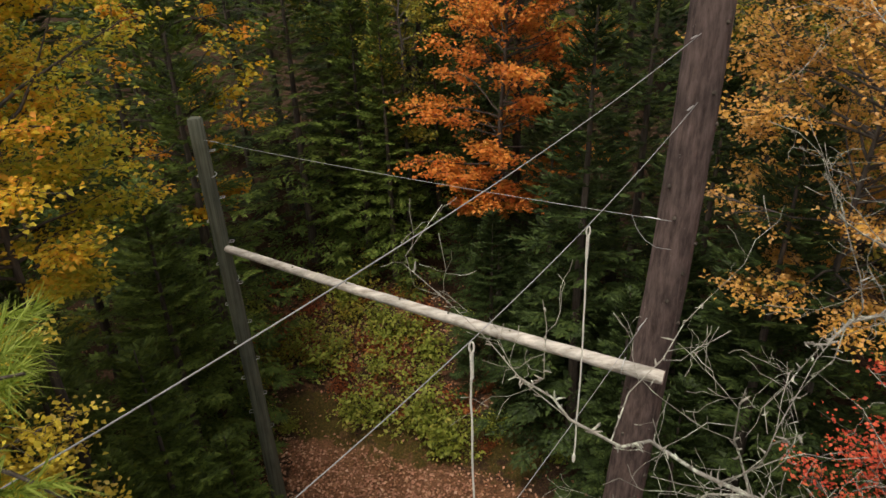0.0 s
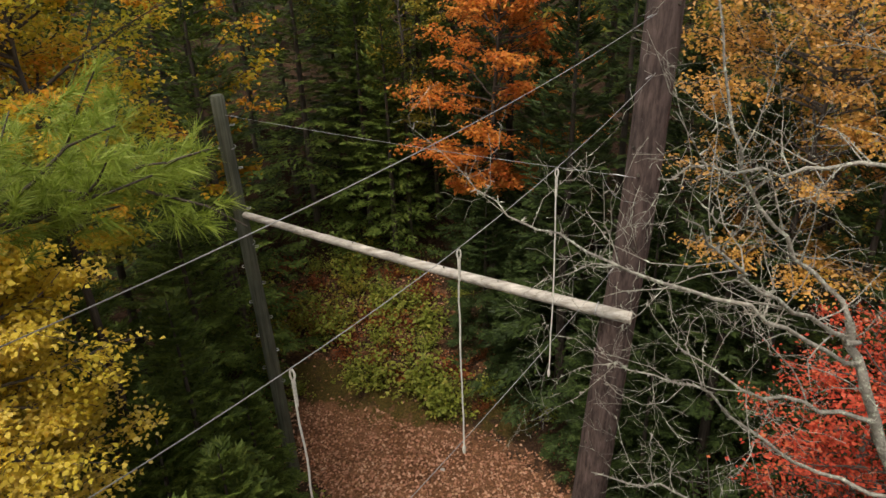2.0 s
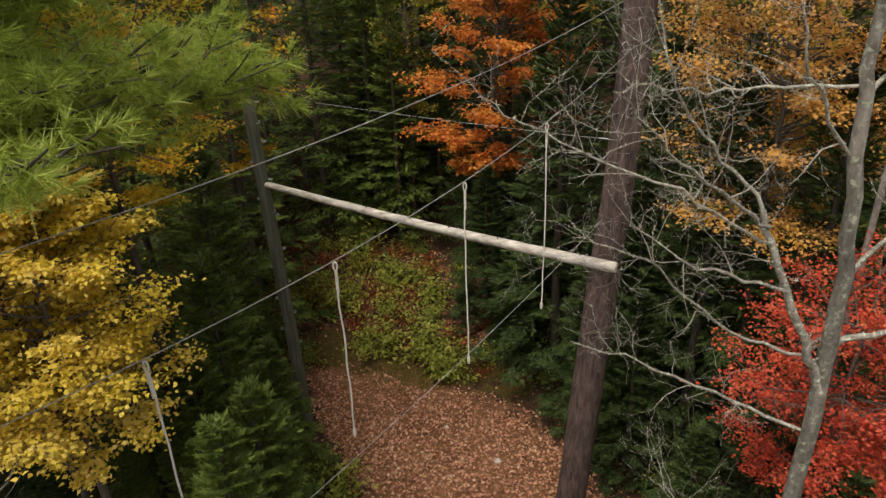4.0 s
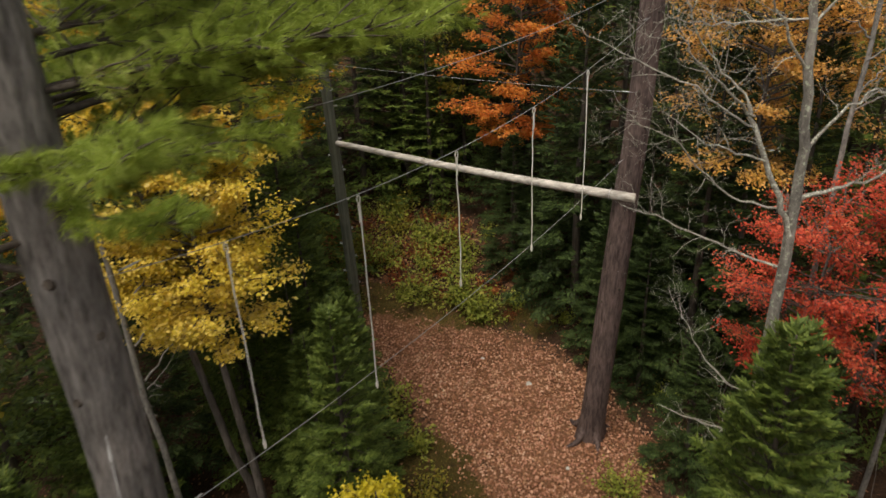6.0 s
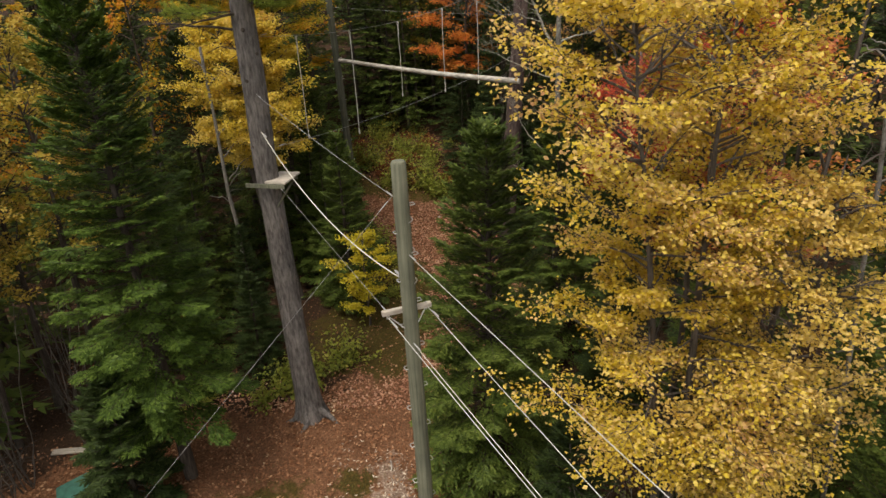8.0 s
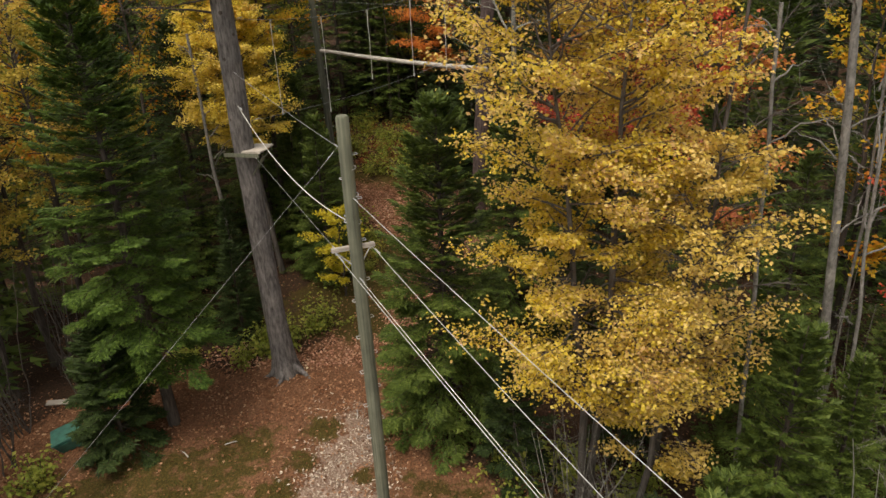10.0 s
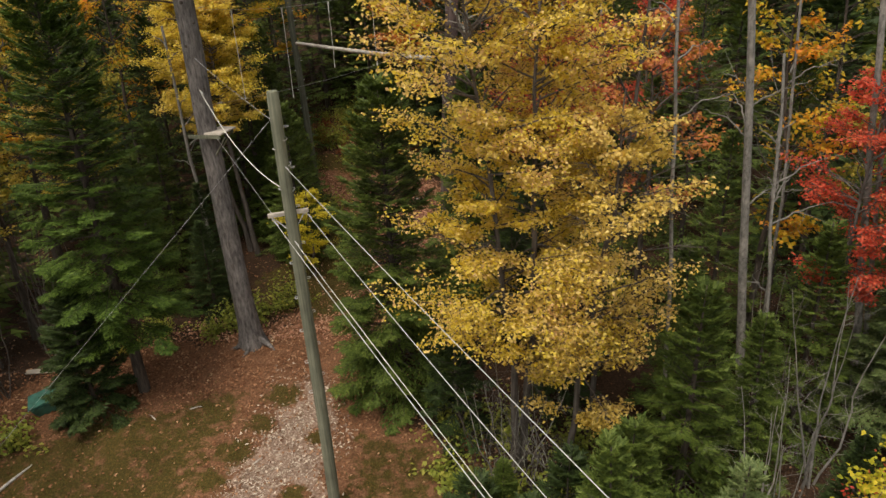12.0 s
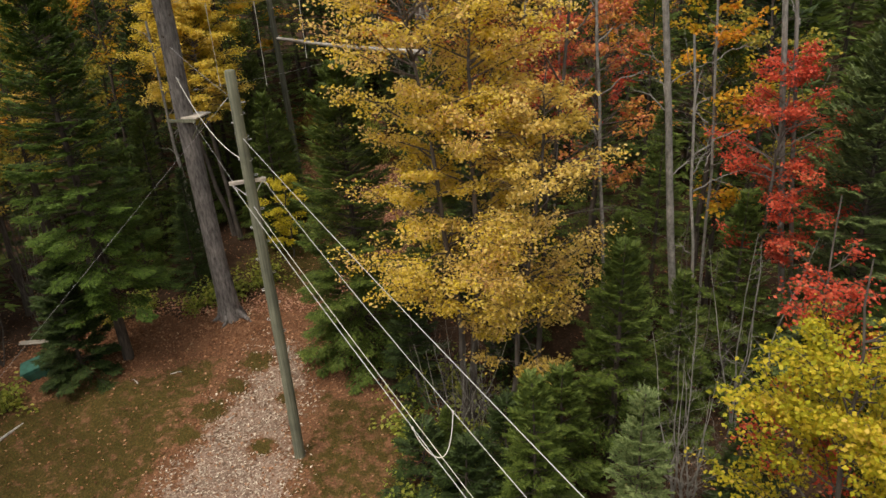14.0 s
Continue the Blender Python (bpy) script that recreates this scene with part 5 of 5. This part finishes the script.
def brush(name, label, seed, x, y, h, stems, spread, bark, dens=0.8):
    """A bare many-stemmed bush."""
    rng = np.random.default_rng(seed)
    lines = []
    for k in range(stems):
        a = rng.uniform(0, 6.28)
        b = np.array(on_ground(x + rng.normal(0, 0.12), y + rng.normal(0, 0.12), -0.1))
        t = b + np.array([np.cos(a) * spread * rng.uniform(0.3, 1), np.sin(a) * spread * rng.uniform(0.3, 1), h * rng.uniform(0.7, 1.05)])
        m = b * 0.5 + t * 0.5 + rng.normal(0, 0.1, 3)
        lines.append(([b, b * 0.75 + t * 0.25 + rng.normal(0, 0.12, 3), m, t], 0.022 * (1.6 if bark == BIRCH_BARK else 1), 0.006))
    return bare_tree(name, label, seed, lines, bark, dens * 0.55, 0.7)


for k, (x, y, h, n, sp) in enumerate([(9.2, -9.2, 5.6, 8, 1.2), (11.4, -6.6, 6.5, 5, 1.2), (10.4, -5.6, 7.5, 4, 1.0), (-11.6, -2.6, 6.5, 7, 1.4), (-12.8, -4.6, 6.5, 7, 1.6), (-13.4, -0.8, 8, 7, 1.6), (-10.6, -1.2, 5.0, 7, 1.3), (-11.8, 0.4, 6.4, 7, 1.5), (-9.8, 1.2, 5.2, 6, 1.2), (-12.8, -2.6, 5.0, 6, 1.4), (-11.2, -4.0, 5.5, 7, 1.2), (-13.6, -6.4, 6.5, 7, 1.5), (-14.6, -3.4, 8, 7, 1.5),
                                      (4.4, -6.6, 2.6, 6, 1.2), (3.2, -5.4, 2.4, 5, 1.0), (4.6, 4.6, 4.2, 6, 1.2), (7.4, 5.0, 4.4, 6, 1.2), (8.8, 3.4, 4.8, 6, 1.3), (5.2, 9.6, 3.6, 5, 1.0)]):
    brush("bare_shrub", "leafless grey-brown brush among the trees", 400 + k, x, y, h, n, sp, BIRCH_BARK if k < 2 else GREY_BARK, 1.0 if k < 2 else 0.62)

# dead lower branches round the golden beech
for k, (x, y, h, n, sp) in enumerate([(3.7, -6.6, 3.6, 8, 1.6), (4.7, -6.9, 3.4, 6, 1.4)]):
    brush("bare_shrub", "leafless grey brush round a beech trunk", 470 + k, x, y, h, n, sp, LICHEN_BARK, 1.0)


# ---- undergrowth ----
def leafy_shrub(label, seed, r, h, leaf, mat, n=26):
    rng = np.random.default_rng(seed)
    ob = thing("leafy_shrub", label, "shrub")
    wood = Tubes()
    C, A, U, N = [], [], [], []
    for _ in range(n):
        a = rng.uniform(0, 6.28)
        e = rng.uniform(0.25, 1.3)
        tw = limb(rng, (rng.normal(0, 0.1 * r), rng.normal(0, 0.1 * r), -0.05), (np.cos(a) * np.cos(e) * r, np.sin(a) * np.cos(e) * r, np.sin(e) * h), rng.uniform(0.6, 1.05) * (r * np.cos(e) + h * np.sin(e)), 6, -0.2, 0.16)
        wood.add(tw[[0, 3, 5]], [0.008, 0.005, 0.002], 3, False)
        c, d, up_, ln = spray_leaves(rng, tw, 22, leaf, 0.9, 0.09 * r + 0.03)
        C.append(c), A.append(d), U.append(up_), N.append(ln)
    N = np.concatenate(N)
    v, f = blades(np.concatenate(C), np.concatenate(A), np.concatenate(U), N, N * 0.6)
    part_np("twig_clump", wood.mesh("twig_clump", DARK_BARK), ob)
    part_np("foliage", mesh_np("foliage", v, f, mat), ob)
    return ob


shrubs = [leafy_shrub("low green shrub on the wooded bank", 501, 0.7, 0.7, 0.12, FERN), leafy_shrub("bushy green shrub at the clearing edge", 502, 0.8, 1.1, 0.11, FERN, 34),
          leafy_shrub("low rust-brown shrub on the bank", 503, 0.6, 0.6, 0.09, RUST, 20), leafy_shrub("yellowing low shrub on the bank", 504, 0.7, 0.9, 0.1, OLIVE)]
rng = np.random.default_rng(55)
spots = []
tries = 0
while len(spots) < 50 and tries < 6000:
    tries += 1
    x, y = rng.uniform(-8, 1), rng.uniform(15, 22)
    if inside(np.array(x), np.array(y), BANK) and all((x - a) ** 2 + (y - b) ** 2 > 0.3 for a, b, _ in spots):
        spots.append((x, y, rng.choice([0, 0, 1, 1, 3, 2], p=[0.15, 0.15, 0.12, 0.1, 0.13, 0.35])))
spots += [(-4.4, 18.3, 2), (-4.9, 18.5, 2), (-5.3, 1.0, 0), (-4.8, 1.5, 0), (-6.0, 0.6, 0), (-3.6, 2.4, 1), (-5.6, 1.8, 1), (-0.4, 15.2, 1), (-0.9, 15.6, 0), (2.4, 14.9, 0), (3.4, 14.2, 0), (-2.4, 6.6, 0), (-2.6, 9.6, 0), (-3.4, 11.2, 1), (-2.2, 7.8, 3),
          (0.2, 1.8, 0), (2.6, 7.6, 1), (4.8, 11.2, 0), (-10.2, -4.6, 0), (-9.6, -1.2, 2), (2.4, -4.2, 0), (3.0, -5.0, 2), (3.4, -6.3, 1), (2.3, -6.0, 0), (4.4, -6.9, 1), (3.9, -4.6, 1), (5.8, -5.2, 1), (2.8, -8.6, 1), (4.0, -9.6, 1), (5.4, -7.4, 1), (8.8, -10.4, 1), (6.2, -10.8, 0), (-12, -5, 2), (-12.2, -6.2, 0), (-7.8, 0.6, 0), (-8.8, -0.4, 3)]
for x, y, k in spots:
    place_tree(shrubs[k], x, y, rng.uniform(0, 6.28), rng.uniform(0.6, 1.3))
for k in shrubs:
    for c in list(k.children):
        bpy.data.objects.remove(c)
    bpy.data.objects.remove(k)


# ---- loose cover on the ground ----
def scatter(n, box, seed, keep):
    rng = np.random.default_rng(seed)
    x, y = rng.uniform(box[0], box[1], n), rng.uniform(box[2], box[3], n)
    k = rng.random(n) < keep(x, y)
    return x[k], y[k], rng


def lay(name, label, category, x, y, rng, size, aspect, mat, tilt, lift=0.012):
    n = len(x)
    c = np.stack([x, y, height(x, y) + lift + rng.uniform(0, 0.025, n)], 1)
    a = rng.uniform(0, 6.28, n)
    ahead = unit(np.stack([np.cos(a), np.sin(a), rng.normal(0, tilt, n)], 1))
    upv = unit(np.array([0, 0, 1.0]) + rng.normal(0, tilt, (n, 3)))
    ln = size * rng.uniform(0.6, 1.4, n)
    v, f = blades(c, ahead, upv, ln, ln * aspect, 0.3)
    return tagged(new(name, mesh_np(name, v, f, mat)), label, category, kind="stuff")


in_clear = lambda x, y: soft_mask(x, y, CLEARING, 1.6, 21)
in_chips = lambda x, y: soft_mask(x, y, CHIPS, 0.8, 22) * (1 - tufts_on_path(x, y))
in_turf = lambda x, y: np.maximum(tufts_on_path(x, y), np.maximum(np.maximum(soft_mask(x, y, TURF, 0.9, 3), soft_mask(x, y, TURF2, 0.9, 4)), np.maximum(np.maximum(soft_mask(x, y, TURF3, 0.6, 5), 0.85 * soft_mask(x, y, TURF5, 0.7, 8)), soft_mask(x, y, TURF4, 0.7, 6))))
x, y, r = scatter(330000, (-20, 16, -34, 24), 23, lambda x, y: np.clip(np.maximum(in_clear(x, y), 0.3 * soft_mask(x, y, BANK, 0.8, 7)) * np.clip(1 - 0.98 * in_turf(x, y), 0.05, 1) * (1 - 0.75 * in_chips(x, y)), 0.1, 1) * 0.9)
lay("fallen_leaves", "brown fallen leaves strewn over the clearing", "leaves", x, y, r, 0.085, 0.7, LITTER, 0.3)
# pale leaves only on the far clearing, their colour making up for missing light
x, y, r = scatter(52000, (-8, 6, 0, 21), 27, lambda x, y: np.maximum(in_clear(x, y), 0.12 * soft_mask(x, y, BANK, 0.8, 7)) * np.clip(1 - 1.1 * in_turf(x, y), 0.04, 1))
lay("fallen_leaves", "pale tan fallen leaves that lighten the far clearing", "leaves", x, y, r, 0.085, 0.7, PALE_LITTER, 0.3, 0.02)
x, y, r = scatter(115000, (-7, 2, -28, 0), 24, lambda x, y: in_chips(x, y) * 0.8)
lay("wood_chips", "pale wood chips on the trodden path", "wood chips", x, y, r, 0.095, 0.38, CHIP, 0.3)


def grass_tufts(n, box, seed, keep):
    x, y, rng = scatter(n, box, seed, keep)
    n = len(x)
    c = np.stack([x, y, height(x, y) - 0.01], 1)
    d = unit(np.stack([rng.normal(0, 0.45, n), rng.normal(0, 0.45, n), np.ones(n)], 1))
    ln = rng.uniform(0.06, 0.17, n)
    w = unit(np.cross(d, rng.normal(0, 1, (n, 3)))) * 0.006
    v = np.stack([c - w, c + w, c + d * ln[:, None]], 1).reshape(-1, 3)
    return tagged(new("grass", mesh_np("grass", v, np.arange(len(v)).reshape(-1, 3), GRASS)), "short autumn grass in patches", "grass", kind="stuff")


grass_tufts(185000, (-13, 6, -29, 18.5), 25, lambda x, y: in_turf(x, y) * (0.35 + 0.65 * (np.sin(x * 2.1 + y) * np.sin(y * 1.7 - x * 0.6) > -0.2)))

# ---- odds and ends ----
board = thing("plank", "pale weathered plank lying under the trees", "plank", at=on_ground(-11.05, -1.45, 0.06))
part("board", box_bm(0.95, 0.22, 0.04, 0.006, pose(0, 0, 0, 2, 3, 8)), BOARD_WOOD, board)
part("block", box_bm(0.3, 0.12, 0.1, 0.01, pose(0.1, 0.02, -0.06, 0, 0, 30)), POLE_WOOD, board)
tarp = thing("plastic_bin", "dark green plastic bin half under a spruce", "bin", at=on_ground(-10.0, -3.1, 0.0))
bm = box_bm(0.78, 0.62, 0.46, 0.04)
for v in bm.verts:
    if v.co.z < 0:
        v.co.x *= 0.86
        v.co.y *= 0.86
bmesh.ops.transform(bm, matrix=pose(0, 0, 0.2, 10, -14, 25), verts=bm.verts)
part("tub", bm, TARP, tarp)
part("lid", box_bm(0.84, 0.68, 0.05, 0.02, pose(-0.06, -0.045, 0.44, 10, -14, 25)), TARP, tarp)
for x, y, L, a in ((-9.6, -6.0, 1.5, 70), (-5.4, -3.2, 0.35, 20), (-1.9, -2.2, 0.5, 100), (-3.0, -5.3, 0.3, 50), (-6.6, -3.6, 0.4, 140)):
    st = thing("fallen_branch", "pale bare stick lying on the ground", "stick", at=on_ground(x, y, 0.03))
    d = np.array([math.cos(radians(a)), math.sin(radians(a)), 0]) * L / 2
    r = 0.05 if L > 1 else 0.018
    part_np("stick", Tubes().add([-d, d * 0.2 + [0.02, 0.01, 0.02], d], [r, r * 0.9, r * 0.6], 7).mesh("stick", LOG_WOOD), st)
for k, (x, y, r) in enumerate(((0.75, 12.0, 0.1), (-0.6, 13.2, 0.07), (1.4, 8.6, 0.06))):
    bm = bmesh.new()
    bmesh.ops.create_icosphere(bm, subdivisions=3, radius=r)
    for v in bm.verts:
        v.co *= 1 + 0.25 * noise.noise(v.co * 9 + Vector((k, 0, 0)))
        v.co.z *= 0.55
    st = thing("stone", "pale rounded stone among fallen leaves", "stone", at=on_ground(x, y, r * 0.25))
    part("rock", bm, STONE, st)
